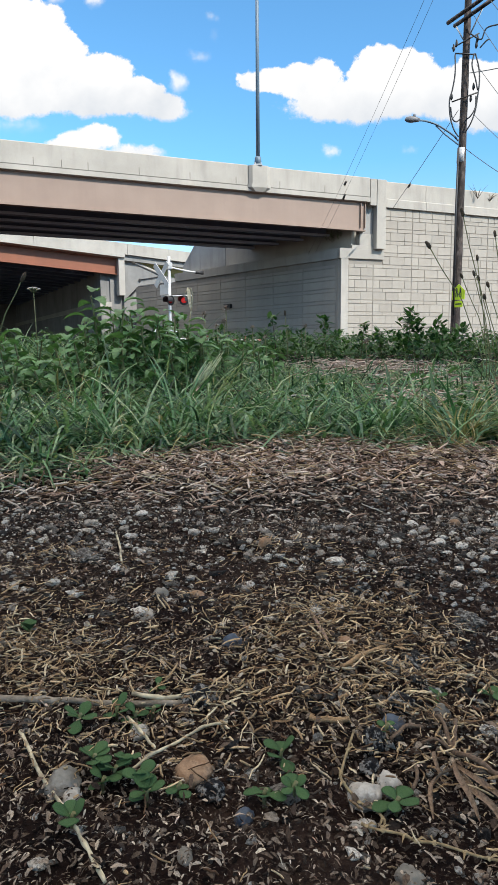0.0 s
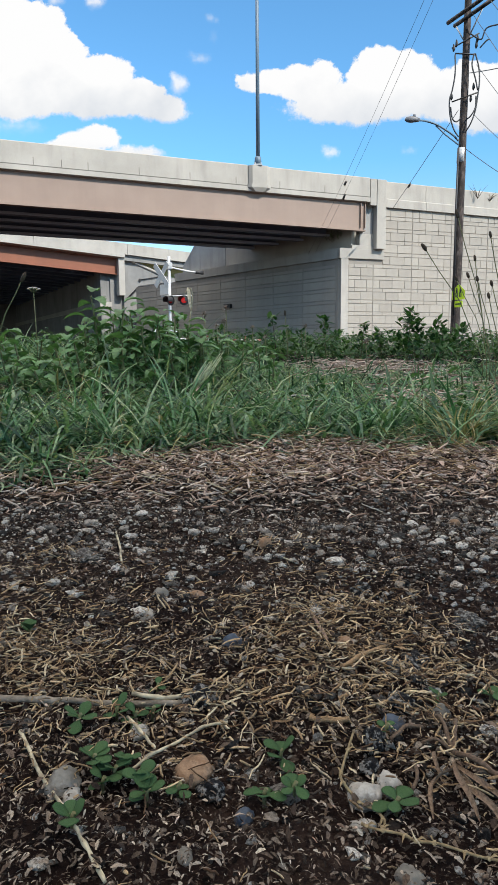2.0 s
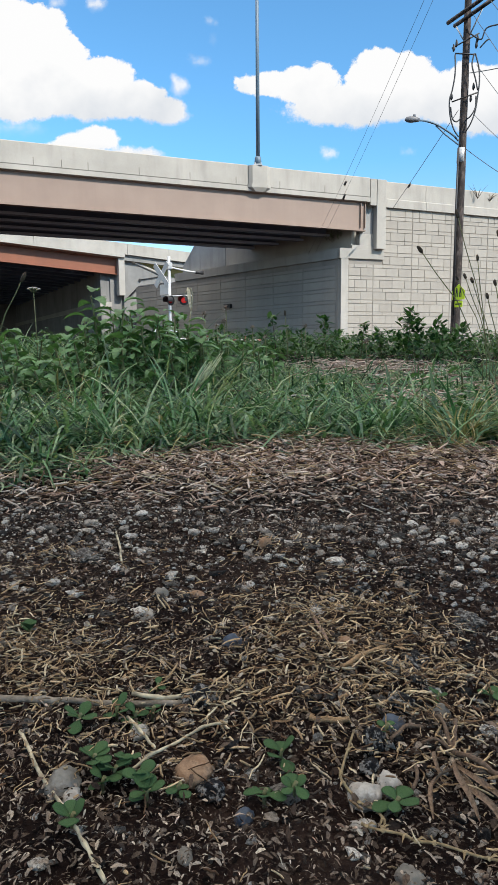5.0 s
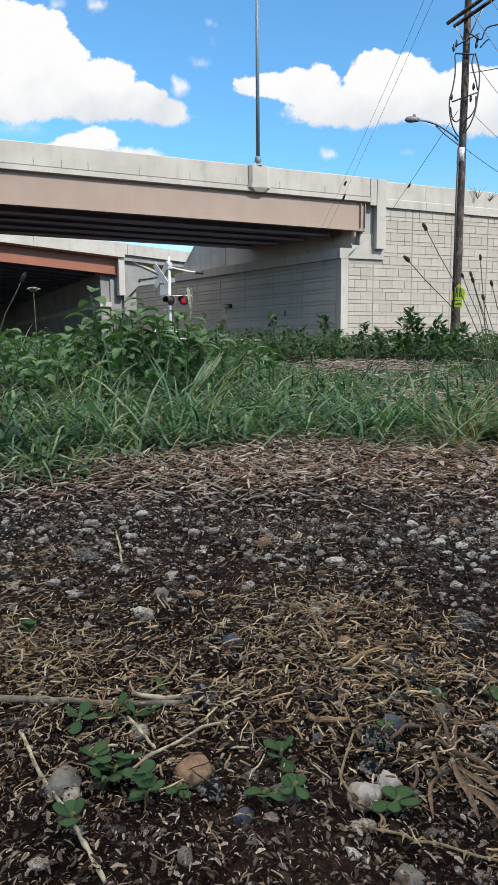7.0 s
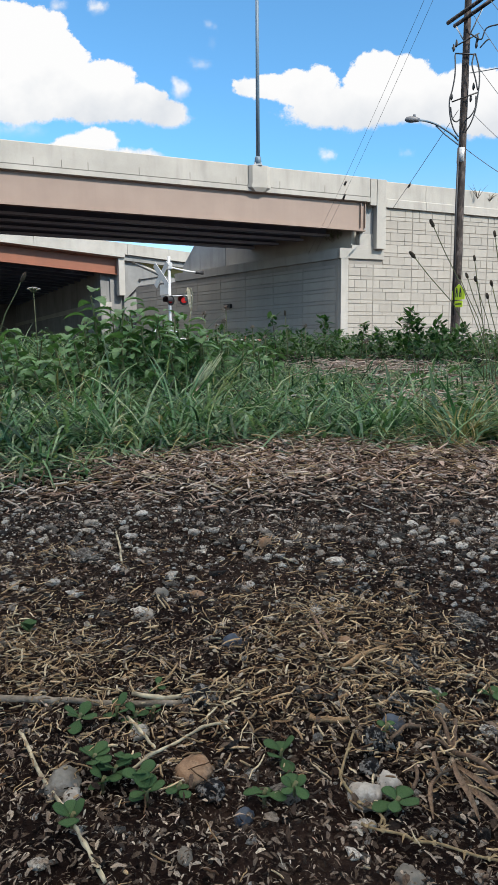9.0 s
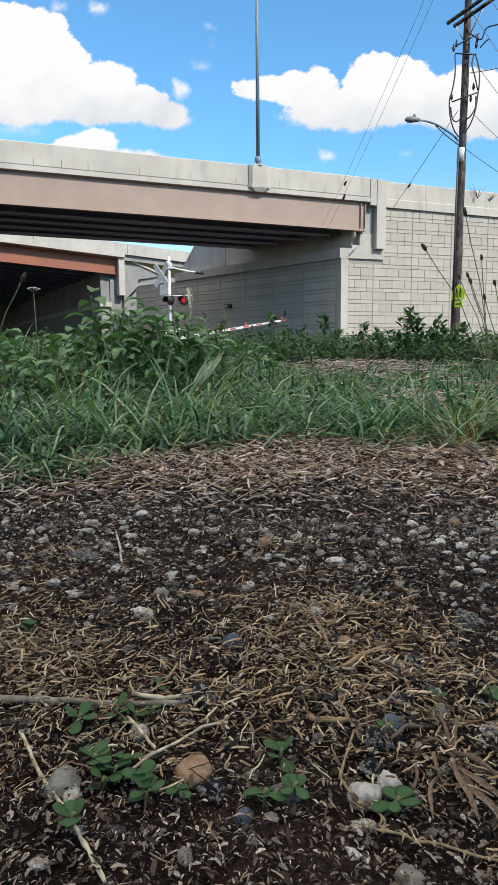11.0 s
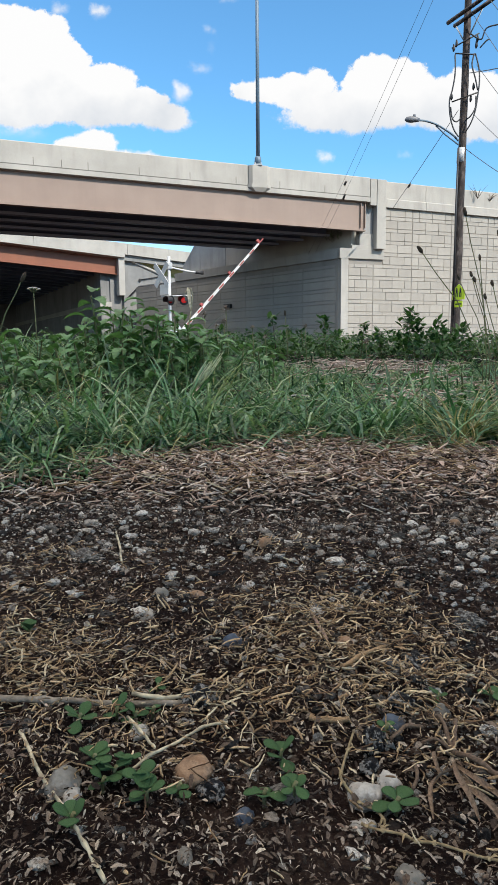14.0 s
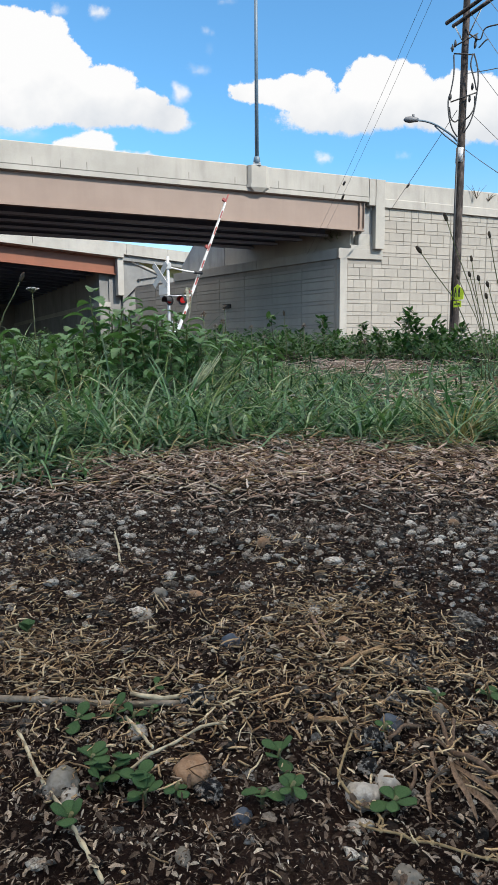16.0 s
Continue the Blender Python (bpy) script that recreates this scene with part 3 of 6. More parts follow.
def crossing_signal():
    x, y, z0 = -2.759, 24.0, -0.427
    t = thing("crossing_signal", (x, y, z0), "white railroad crossing mast with crossbuck and signal lamps", "crossing signal")
    t.scale = (SIGNAL_SCALE,) * 3
    part("mast", tube([(0, 0, 0), (0, 0, 4.55)], 0.062, 10), GALV, t)
    part("foundation", box(-0.28, -0.28, -0.15, 0.28, 0.28, 0.12, 0.03), CONCRETE, t)
    part("junction_box", box(-0.12, -0.1, 4.05, 0.13, 0.1, 4.3, 0.02), GALV, t)
    part("side_bracket", tube([(0.05, 0, 4.12), (0.7, 0.45, 4.02), (1.12, 0.75, 4.0)], 0.035, 6), WHITE, t)
    part("side_lamp", tube([(1.0, 0.66, 4.0), (1.3, 0.88, 4.0)], [0.06, 0.08], 8), BLACK, t)
    face = Matrix.Translation((-0.32, -0.1, 3.82)) @ Matrix.Rotation(radians(-47), 4, "Z")
    cross = thing("crossbuck", face)
    cross.parent = t
    for a in (45, -45):
        part("blade", box(-0.61, -0.012, -0.115, 0.61, 0.012, 0.115, 0.004, m=Matrix.Translation((0, 0.028 if a < 0 else 0, 0)) @ Matrix.Rotation(radians(a), 4, "Y")), WHITE, cross)
    part("number_plate", box(-0.24, -0.01, -0.2, 0.24, 0.01, 0.2, 0.004, m=Matrix.Translation((-0.2, -0.1, 3.24)) @ Matrix.Rotation(radians(-40), 4, "Z")), WHITE, t, "small white plate")
    part("lamp_bracket", tube([(-0.35, 0.0, 2.98), (0.95, -0.25, 2.98)], 0.03, 6), GALV, t)
    for lx, ly, turn in ((0.06, -0.16, -38), (0.60, -0.24, -16)):
        lamp = thing("signal_lamp", Matrix.Translation((lx, ly, 2.80)) @ Matrix.Rotation(radians(turn), 4, "Z"))
        lamp.parent = t
        part("backing", tube([(0, 0.02, 0), (0, -0.01, 0)], 0.20, 20), BLACK, lamp)
        part("lens", tube([(0, -0.012, 0), (0, -0.03, 0), (0, -0.04, 0)], [0.12, 0.11, 0.05], 16), LENS if lx < 0.3 else LENS_LIT, lamp, "unlit red signal lens" if lx < 0.3 else "lit red signal lens")
        hood = bmesh.new()
        rows = []
        for j, yy in enumerate((-0.012, -0.30)):
            rows.append([hood.verts.new((0.16 * math.cos(radians(a)), yy, 0.16 * math.sin(radians(a)))) for a in range(-20, 201, 20)])
        for i in range(len(rows[0]) - 1):
            hood.faces.new((rows[0][i], rows[0][i + 1], rows[1][i + 1], rows[1][i]))
        part("hood", hood, BLACK, lamp)
    part("gate_motor", box(-0.2, -0.32, 0.85, 0.2, 0.25, 1.35, 0.03), GALV, t)
    return t


crossing_signal()


def gate_arm():
    t = thing("gate_arm", Matrix.Translation(ARM_AT) @ Matrix.Rotation(radians(ARM_TURN), 4, "Z"), "red and white striped crossing gate arm", "barrier")
    t.scale = (SIGNAL_SCALE,) * 3
    n = 15
    x0, x1 = 0.3, 6.2
    for i in range(n):
        a, b = x0 + (x1 - x0) * i / n, x0 + (x1 - x0) * (i + 1) / n
        w = 0.062 - 0.024 * i / n
        part("stripe", box(a, -0.03, -0.348 - w, b, 0.03, -0.348 + w), WHITE, t)
        if i % 2:
            part("red_stripe", box(a + 0.02, -0.034, -0.348 - w * 0.72, b - 0.02, 0.034, -0.348 + w * 0.72), RED, t, "red stripe")
    part("tip", box(6.2, -0.015, -0.375, 6.6, 0.015, -0.325, 0.005), RED, t)
    for x in (1.9, 4.0, 6.25):
        part("arm_lamp", box(x - 0.07, -0.05, -0.30, x + 0.07, 0.05, -0.17, 0.02), RED, t, "small red arm lamp")
    part("counterweight", box(-0.9, -0.05, -0.08, 0.1, 0.05, 0.06, 0.02), GALV, t)
    part("counterweight", box(0.0, -0.06, -0.40, 0.42, 0.06, 0.05, 0.02), GALV, t)
    return t


GATE = gate_arm()


# ---------- poles and wires ----------
def light_mast():
    base = BRIDGE @ Vector((-4.02, -0.36, 7.715 + drop(-4)))
    t = thing("light_mast", base, "tall grey steel light pole on the bridge parapet", "street light")
    part("base_plate", box(-0.17, -0.17, 0, 0.17, 0.17, 0.05, 0.01), GALV, t)
    part("shoe", tube([(0, 0, 0.05), (0, 0, 0.32), (0, 0, 0.36)], [0.16, 0.13, 0.10], 12), STEEL, t)
    part("shaft", tube([(0, 0, 0.3), (0.0, 0, 9.0)], [0.085, 0.06], 12), STEEL, t)
    for i in range(4):
        part("anchor_bolt", tube([(0.12 * (1 if i % 2 else -1), 0.12 * (1 if i > 1 else -1), 0.05), (0.12 * (1 if i % 2 else -1), 0.12 * (1 if i > 1 else -1), 0.11)], 0.02, 6), GALV, t)


light_mast()


def utility_pole():
    z0 = height(6.9, 22.5)
    t = thing("utility_pole", (0, 0, 0), "weathered wooden utility pole with cables and a street light", "utility pole")
    bm = tube([(6.885 + 0.0075 * z, 22.5, z) for z in np.linspace(z0 - 0.1, 12.2, 40)], [0.158 - 0.0052 * z for z in np.linspace(0, 12, 40)], 14)
    for v in bm.verts:
        d = noise.noise(Vector((v.co.x * 9, v.co.y * 9, v.co.z * 1.3)))
        v.co.x += 0.008 * d
    part("shaft", bm, WOOD, t)
    for dy, dz in ((-0.16, 0.0), (0.16, -0.16)):
        part("crossarm", tube([(6.331, 22.500, 10.382), (6.975, 21.600, 10.567), (7.363, 21.200, 10.741)], 0.062, 4) if dy < 0 else tube([(6.634, 22.800, 10.433), (7.180, 22.000, 10.583), (7.578, 21.600, 10.751)], 0.062, 4), WOOD, t)
    part("brace", tube([(6.648, 22.600, 10.326), (6.814, 22.400, 9.872)], 0.022, 5), GALV, t)
    part("brace", tube([(7.282, 22.000, 10.630), (7.021, 22.400, 10.002)], 0.022, 5), GALV, t)
    part("sleeve", tube([(6.913, 22.500, 6.644), (6.902, 22.500, 6.193)], 0.135, 14), GALV, t, "pale metal band")
    # spreader brackets
    for a, b in (((6.468, 22.400, 9.609), (7.255, 22.200, 9.962)), ((6.520, 22.400, 8.017), (7.269, 22.200, 8.226)), ((6.579, 22.400, 9.459), (7.188, 22.300, 9.380))):
        part("spreader", tube([a, b], 0.022, 6), BLACK, t)
    for c in ((6.495, 22.300, 9.468), (6.579, 22.300, 9.599), (7.167, 22.200, 9.520), (7.195, 22.200, 9.700), (6.472, 22.300, 8.033), (7.080, 22.300, 7.978), (7.156, 22.300, 8.331)):
        v = Vector(c)
        part("insulator", tube([v, v + Vector((0.01, 0, 0.07)), v + Vector((0.01, 0, 0.16)), v + Vector((0.0, 0, 0.22))], [0.02, 0.045, 0.035, 0.015], 8), BLACK, t)
    for pts in (((6.551, 22.300, 9.385), (6.570, 22.300, 8.836), (6.497, 22.300, 8.335), (6.418, 22.300, 8.034), (6.451, 22.300, 7.577), (6.571, 22.300, 7.186), (6.741, 22.300, 6.929)),
                ((7.155, 22.200, 9.372), (7.276, 22.200, 8.958), (7.310, 22.200, 8.543), (7.272, 22.200, 8.126), (7.217, 22.200, 7.707), (7.089, 22.200, 7.320), (6.935, 22.300, 7.047)),
                ((7.119, 22.200, 9.372), (7.061, 22.200, 9.042), (7.183, 22.200, 8.627), (7.266, 22.200, 8.293)),
                ((7.219, 22.200, 8.126), (7.214, 22.200, 7.791), (7.081, 22.200, 7.539), (6.974, 22.300, 7.455)),
                ((6.460, 22.300, 7.831), (6.525, 22.300, 7.492), (6.654, 22.300, 7.389), (6.776, 22.300, 7.473)),
                ((6.975, 22.200, 9.947), (7.282, 22.100, 9.738), (7.410, 22.000, 10.017), (7.819, 21.800, 10.053)),
                ((7.256, 22.100, 9.493), (7.424, 22.000, 9.661), (7.527, 22.000, 9.693))):
        part("cable_loop", tube(eased(pts), 0.022, 6), RUBBER, t)
    # street light on its bracket
    part("lamp_arm", tube(eased([(6.776, 22.400, 6.839), (6.523, 22.300, 7.016), (5.984, 22.000, 7.196), (5.576, 21.800, 7.251), (5.229, 21.600, 7.221)]), 0.030, 8), STEEL, t)
    part("lamp_arm", tube([(6.780, 22.400, 6.719), (6.316, 22.200, 6.953), (5.931, 22.000, 7.180)], 0.022, 6), STEEL, t)
    head = tube([(5.316, 21.600, 7.221), (5.194, 21.600, 7.238), (5.055, 21.600, 7.239), (4.916, 21.600, 7.240), (4.865, 21.600, 7.224)], [0.05, 0.08, 0.10, 0.075, 0.02], 10)
    part("lamp_head", head, GREY_PAINT, t, "grey cobra-head luminaire")
    part("photocell", tube([(5.157, 21.600, 7.304), (5.155, 21.600, 7.386)], 0.04, 8), GREY_PAINT, t)
    part("conduit", tube([(6.765, 22.300, 1.326), (6.731, 22.300, 4.555), (6.752, 22.300, 6.604)], 0.03, 6), RUBBER, t)
    return t


utility_pole()


def school_sign():
    """A fluorescent five-sided sign on the pole, with a plate under it."""
    at = Vector((6.875, 22.200, 2.08))
    t = thing("school_crossing_sign", Matrix.Translation(at) @ Matrix.Rotation(radians(-44), 4, "Z") @ Matrix.Scale(0.88, 4), "fluorescent yellow pedestrian crossing sign on the wooden pole", "road sign")
    bm = bmesh.new()
    out = [(-0.25, -0.27), (0.25, -0.27), (0.25, 0.06), (0.0, 0.30), (-0.25, 0.06)]
    a = [bm.verts.new((x, 0, z)) for x, z in out]
    b = [bm.verts.new((x, 0.012, z)) for x, z in out]
    bm.faces.new(a), bm.faces.new(b[::-1])
    for i in range(5):
        bm.faces.new((a[i], b[i], b[(i + 1) % 5], a[(i + 1) % 5]))
    bmesh.ops.recalc_face_normals(bm, faces=bm.faces)
    part("panel", bm, YELLOW, t)
    for sx in (-0.07, 0.075):
        sym = bmesh.new()
        box(sx - 0.035, -0.006, -0.02, sx + 0.035, -0.002, 0.11, 0, sym)
        box(sx - 0.045, -0.006, -0.17, sx - 0.012, -0.002, -0.01, 0, sym)
        box(sx + 0.012, -0.006, -0.17, sx + 0.045, -0.002, -0.01, 0, sym)
        box(sx - 0.025, -0.006, 0.12, sx + 0.025, -0.002, 0.165, 0, sym)
        part("symbol", sym, BLACK, t, "plain black pictogram")
    pl = part("lower_plate", box(-0.17, 0, -0.54, 0.17, 0.012, -0.31, 0.003), YELLOW, t)
    part("bar", box(-0.11, -0.005, -0.45, 0.13, -0.002, -0.40), BLACK, pl)


school_sign()


def wire(a, b, sag, r, label="thin black overhead wire"):
    ob = part("overhead_wire", tube(arc(a, b, sag, 14), r, 5), RUBBER)
    tagged(ob, label, "wire", group="overhead wires")
    return ob


wire((3.743, 14.000, 7.162), (3.052, 31.500, 4.606), 0.15, 0.0042)
wire((3.568, 14.000, 7.163), (2.767, 31.500, 4.609), 0.15, 0.0042)
GUY = wire((6.743, 22.400, 7.779), (6.321, 30.200, 6.317), 0.02, 0.010, "taut guy wire from the pole to the wall")
wire((7.038, 22.400, 6.579), (6.814, 16.000, 3.656), 0.05, 0.010)
wire((6.991, 22.400, 8.872), (7.073, 17.000, 7.144), 0.05, 0.013)
wire((7.032, 22.400, 10.692), (6.302, 15.000, 5.141), 0.02, 0.008)
wire((7.202, 22.200, 9.041), (6.338, 15.000, 4.418), 0.02, 0.008)
wire((7.150, 22.200, 7.589), (6.368, 15.000, 3.838), 0.02, 0.008)
wire((7.414, 21.800, 10.724), (6.247, 15.000, 6.213), 0.02, 0.008)
for a, b in (((6.567, 27.900, 6.849), (6.549, 28.200, 6.789)), ((3.616, 25.600, 5.938), (3.583, 25.800, 5.821)), ((3.595, 25.200, 6.300), (3.549, 25.300, 6.206))):
    tagged(part("wire_insulator", tube([a, b], 0.04, 8), BLACK), "small black strain insulator on a wire", "insulator", group="wire insulators")

# ---------- clouds ----------
SKY_FAR = 1500.0
VIEW = look(EYE, (0.0, 7.4329, -0.8216), -0.45)
UNIT = SKY_FAR / 1180.0


def cloud(cx, cy, half_w, half_h, blobs, seed, soft=0.16, rag=0.55, grey=0.5, dense=1.0):
    """A sheet of cloud on the far backdrop. blobs: x, y, radius x, radius y, from its middle, y up."""
    k = Mat("glowing cloud sheet")
    k.n.remove(k.b)
    p = k.coords((1 / UNIT, 1 / UNIT, 1))
    warp = k.add("ShaderNodeTexNoise", Vector=p, Scale=0.024, Detail=9.0, Roughness=0.68)
    warp.noise_dimensions = "4D"
    k.l.new(p, warp.inputs["Vector"])
    warp.inputs["W"].default_value = float(seed)
    sep = k.add("ShaderNodeSeparateXYZ", Vector=p)
    field = None
    for bx, by, rx, ry in blobs:
        dx = k.math("DIVIDE", k.math("SUBTRACT", sep.outputs[0], bx), rx)
        dy = k.math("DIVIDE", k.math("SUBTRACT", sep.outputs[1], by), ry)
        d = k.math("SQRT", k.math("ADD", k.math("MULTIPLY", dx, dx), k.math("MULTIPLY", dy, dy)))
        f = k.math("SUBTRACT", 1.0, d)
        f = k.math("MULTIPLY", f, min(rx, ry) / 45.0)
        if field is None:
            field = f
        else:
            nd = k.add("ShaderNodeMath")
            nd.operation = "SMOOTH_MAX"
            k.l.new(field, nd.inputs[0])
            k.l.new(f, nd.inputs[1])
            nd.inputs[2].default_value = 0.12
            field = nd.outputs[0]
    rough = k.math("MULTIPLY", k.math("SUBTRACT", warp.outputs["Fac"], 0.5), rag * 1.6)
    body = k.math("ADD", field, rough)
    mr = k.add("ShaderNodeMapRange", Value=body)
    mr.interpolation_type = "SMOOTHSTEP"
    mr.inputs[1].default_value = 0.0
    k.l.new(k.math("MULTIPLY", k.math("ADD", k.math("MULTIPLY", sep.outputs[1], -3.5 / half_h, True), 1.0), soft), mr.inputs[2])
    mr.inputs[4].default_value = dense
    # the sheet glows as if sunlit; its base's shade is painted in grey
    tone = k.noise(0.011, 5, 0.55, p)
    low = k.math("ADD", k.math("MULTIPLY", sep.outputs[1], -0.5 / half_h), k.math("ADD", k.math("MULTIPLY", tone, 0.55), 0.2))
    col = k.ramp(low, [(0.42, (1.0, 1.0, 1.0)), (0.74, (1.0 - 0.42 * grey, 1.0 - 0.36 * grey, 1.0 - 0.28 * grey))])
    em = k.add("ShaderNodeEmission", Color=col, Strength=0.57)
    tr = k.add("ShaderNodeBsdfTransparent")
    mx = k.add("ShaderNodeMixShader", Fac=mr.outputs[0])
    k.l.new(tr.outputs[0], mx.inputs[1])
    k.l.new(em.outputs[0], mx.inputs[2])
    k.l.new(mx.outputs[0], k.n["Material Output"].inputs["Surface"])
    w, h = half_w * UNIT, half_h * UNIT
    me = mesh_of("cloud", [(-w, -h, 0), (w, -h, 0), (w, h, 0), (-w, h, 0)], [(0, 1, 2, 3)])
    ob = part("cloud", me, k.m)
    tagged(ob, "white fair-weather cloud drifting in a blue sky", "cloud", group="clouds")
    return ob


# each cloud: its sheet, where it begins, and how far it drifts in the clip
CLOUDS = []


def drifting(ob, x, y, dx, dy):
    CLOUDS.append((ob, x, y, dx, dy, SKY_FAR + 12.0 * len(CLOUDS)))


drifting(cloud(0, 0, 330, 200, [(-110, 88, 85, 70), (-175, 60, 110, 110), (-60, 48, 66, 56), (10, 12, 80, 48), (78, -18, 64, 38), (118, -36, 52, 30), (142, -44, 40, 24), (-130, -6, 140, 56), (10, -34, 100, 28), (48, 26, 30, 28), (-25, 62, 22, 22), (-70, 100, 26, 26)], 1, 0.13, 0.62, grey=0.7), 156, 152, 8, 21)
drifting(cloud(0, 0, 330, 130, [(60, 8, 95, 62), (34, 40, 56, 44), (-20, -22, 130, 44), (-90, 2, 62, 36), (-160, 16, 62, 26), (-112, 18, 36, 36), (-190, 18, 40, 18), (130, -6, 90, 50), (205, 0, 80, 60), (230, -20, 100, 62), (84, 50, 44, 30), (-70, 26, 34, 30)], 2, 0.13, 0.62, grey=0.5), 643, 160, -12, 20)
drifting(cloud(0, 0, 170, 60, [(-40, 0, 60, 30), (-10, 12, 40, 26), (50, -20, 70, 22), (-75, -8, 40, 22)], 3, grey=0.3), 185, 255, -6, 12)
drifting(cloud(0, 0, 70, 60, [(0, -4, 22, 24), (-6, 10, 12, 14), (6, -10, 18, 16)], 4, 0.35, 0.6, 0.2, 0.85), 313, 147, 6, 20)
drifting(cloud(0, 0, 80, 50, [(0, 0, 32, 14), (-12, 6, 16, 10)], 5, 0.6, 0.7, 0.2, 0.6), 345, 104, 2, 24)
drifting(cloud(0, 0, 60, 50, [(0, 0, 22, 16), (-8, 4, 14, 12)], 6, 0.4, 0.6, 0.2, 0.85), 582, 271, -12, 12)
drifting(cloud(0, 0, 60, 50, [(0, 0, 22, 11)], 7, 0.6, 0.6, 0.2, 0.6), 718, 268, -10, 10)
drifting(cloud(0, 0, 60, 50, [(0, 0, 28, 17), (8, -6, 18, 14)], 8, 0.4, 0.6, 0.2, 0.85), 160, 2, 10, 22)
drifting(cloud(0, 0, 60, 60, [(0, 10, 14, 12), (8, -22, 14, 18)], 9, 0.6, 0.7, 0.2, 0.6), 374, 40, -6, 26)
drifting(cloud(0, 0, 90, 60, [(-20, 0, 50, 24), (10, -8, 40, 18)], 10, 0.7, 0.7, 0.3, 0.55), 40, 222, 4, 14)
drifting(cloud(0, 0, 60, 50, [(0, 0, 24, 12)], 11, 0.6, 0.7, 0.2, 0.6), 400, -20, -4, 24)
drifting(cloud(0, 0, 60, 50, [(0, 0, 22, 20)], 12, 0.5, 0.6, 0.2, 0.7), 95, 0, 8, 22)


# ---------- plants and litter ----------
def lay(xs, ys):
    return np.array([height(x, y) for x, y in zip(xs, ys)])


def in_view(n, y0, y1, power=1.0, spread=0.42, x_lim=None):
    """Random places on the bank, y0 to y1 away, across a little more than the width that shows."""
    y = y0 + (y1 - y0) * rng.random(n) ** power
    half = 0.06 + y * spread
    x = (rng.random(n) * 2 - 1) * half
    return x, y


def beside(n, y0, y1):
    """Random places on the bank to both sides of the part above."""
    y = y0 + (y1 - y0) * rng.random(n)
    x = (rng.random(n) * 2 - 1) * 4.5
    keep = np.abs(x) > 0.06 + np.maximum(y, 0) * 0.43
    return x[keep], y[keep]


def litter(name, n, y0, y1, length, radius, material, label, where=None, lift=0.004, power=1.0, tilt=0.25, bend=0.5, crook=0.045, wide=False):
    x, y = beside(n, y0, y1) if wide else in_view(n, y0, y1, power)
    if where is not None:
        keep = np.array([where(a, b) for a, b in zip(x, y)]) > rng.random(n)
        x, y = x[keep], y[keep]
    n = len(x)
    L = length[0] + (length[1] - length[0]) * rng.random(n) ** 2
    a = rng.random(n) * 2 * math.pi
    turn = (rng.random(n) - 0.5) * bend * 2
    t = np.linspace(-0.5, 0.5, 5)
    ang = a[:, None] + turn[:, None] * t[None, :]
    px = x[:, None] + np.cos(ang) * L[:, None] * t
    py = y[:, None] + np.sin(ang) * L[:, None] * t
    base = lay(x, y)
    slope = (rng.random(n) - 0.35) * tilt
    pz = base[:, None] + lift * rng.random(n)[:, None] + radius[0] + np.abs(slope)[:, None] * L[:, None] * (t + 0.5) + 0.12 * L[:, None] * (0.25 - t ** 2) * rng.random(n)[:, None]
    kink = rng.normal(0, crook, (3, n, 5)) * L[None, :, None]
    px, py, pz = px + kink[0], py + kink[1], pz + np.abs(kink[2])
    r = radius[0] + (radius[1] - radius[0]) * rng.random(n) ** 2
    rr = r[:, None] * np.array([0.7, 1, 1, 0.95, 0.6])[None, :]
    me = rods(name, np.stack([px, py, pz], axis=2), rr, 3)
    ob = part(name, me, material)
    tagged(ob, label, "straw", kind="stuff")


def patch(x, y, seed, scale):
    return noise.noise(Vector((x * scale + seed, y * scale, seed)))


def near_straw(x, y):
    """Golden straw lies in loose heaps on the bare soil."""
    v = 0.035
    v += 0.9 * math.exp(-((x - 0.055) / 0.065) ** 2 - ((y - 0.41) / 0.07) ** 2)
    v += 0.8 * math.exp(-((x + 0.15) / 0.05) ** 2 - ((y - 0.38) / 0.05) ** 2)
    v += 0.7 * math.exp(-((x - 0.10) / 0.05) ** 2 - ((y - 0.33) / 0.04) ** 2)
    v += 0.06 * smooth(0.62, 0.36, y) * smooth(0.06, -0.06, x)
    v += 0.5 * math.exp(-((x + 0.10) / 0.05) ** 2 - ((y - 0.35) / 0.03) ** 2) + 0.5 * math.exp(-((x + 0.015) / 0.035) ** 2 - ((y - 0.31) / 0.035) ** 2)
    v += 0.35 * math.exp(-((x + 0.085) / 0.03) ** 2 - ((y - 0.275) / 0.03) ** 2) + 0.3 * math.exp(-((x - 0.085) / 0.03) ** 2 - ((y - 0.26) / 0.04) ** 2)
    v += 0.30 * max(0, patch(x, y, 3, 14))
    v += 0.22 * max(0, 1 - abs(y - 0.34) / 0.04)
    return v * (1 - 0.85 * smooth(0.09, 0.15, x) * smooth(0.33, 0.38, y)) * (0.3 + 0.7 * smooth(0.22, 0.28, y))


def mound(x, y):
    v = math.exp(-((y - 0.98) / 0.15) ** 2) * (0.55 + 0.45 * math.exp(-((x - 0.08) / 0.3) ** 2))
    return min(1, v)


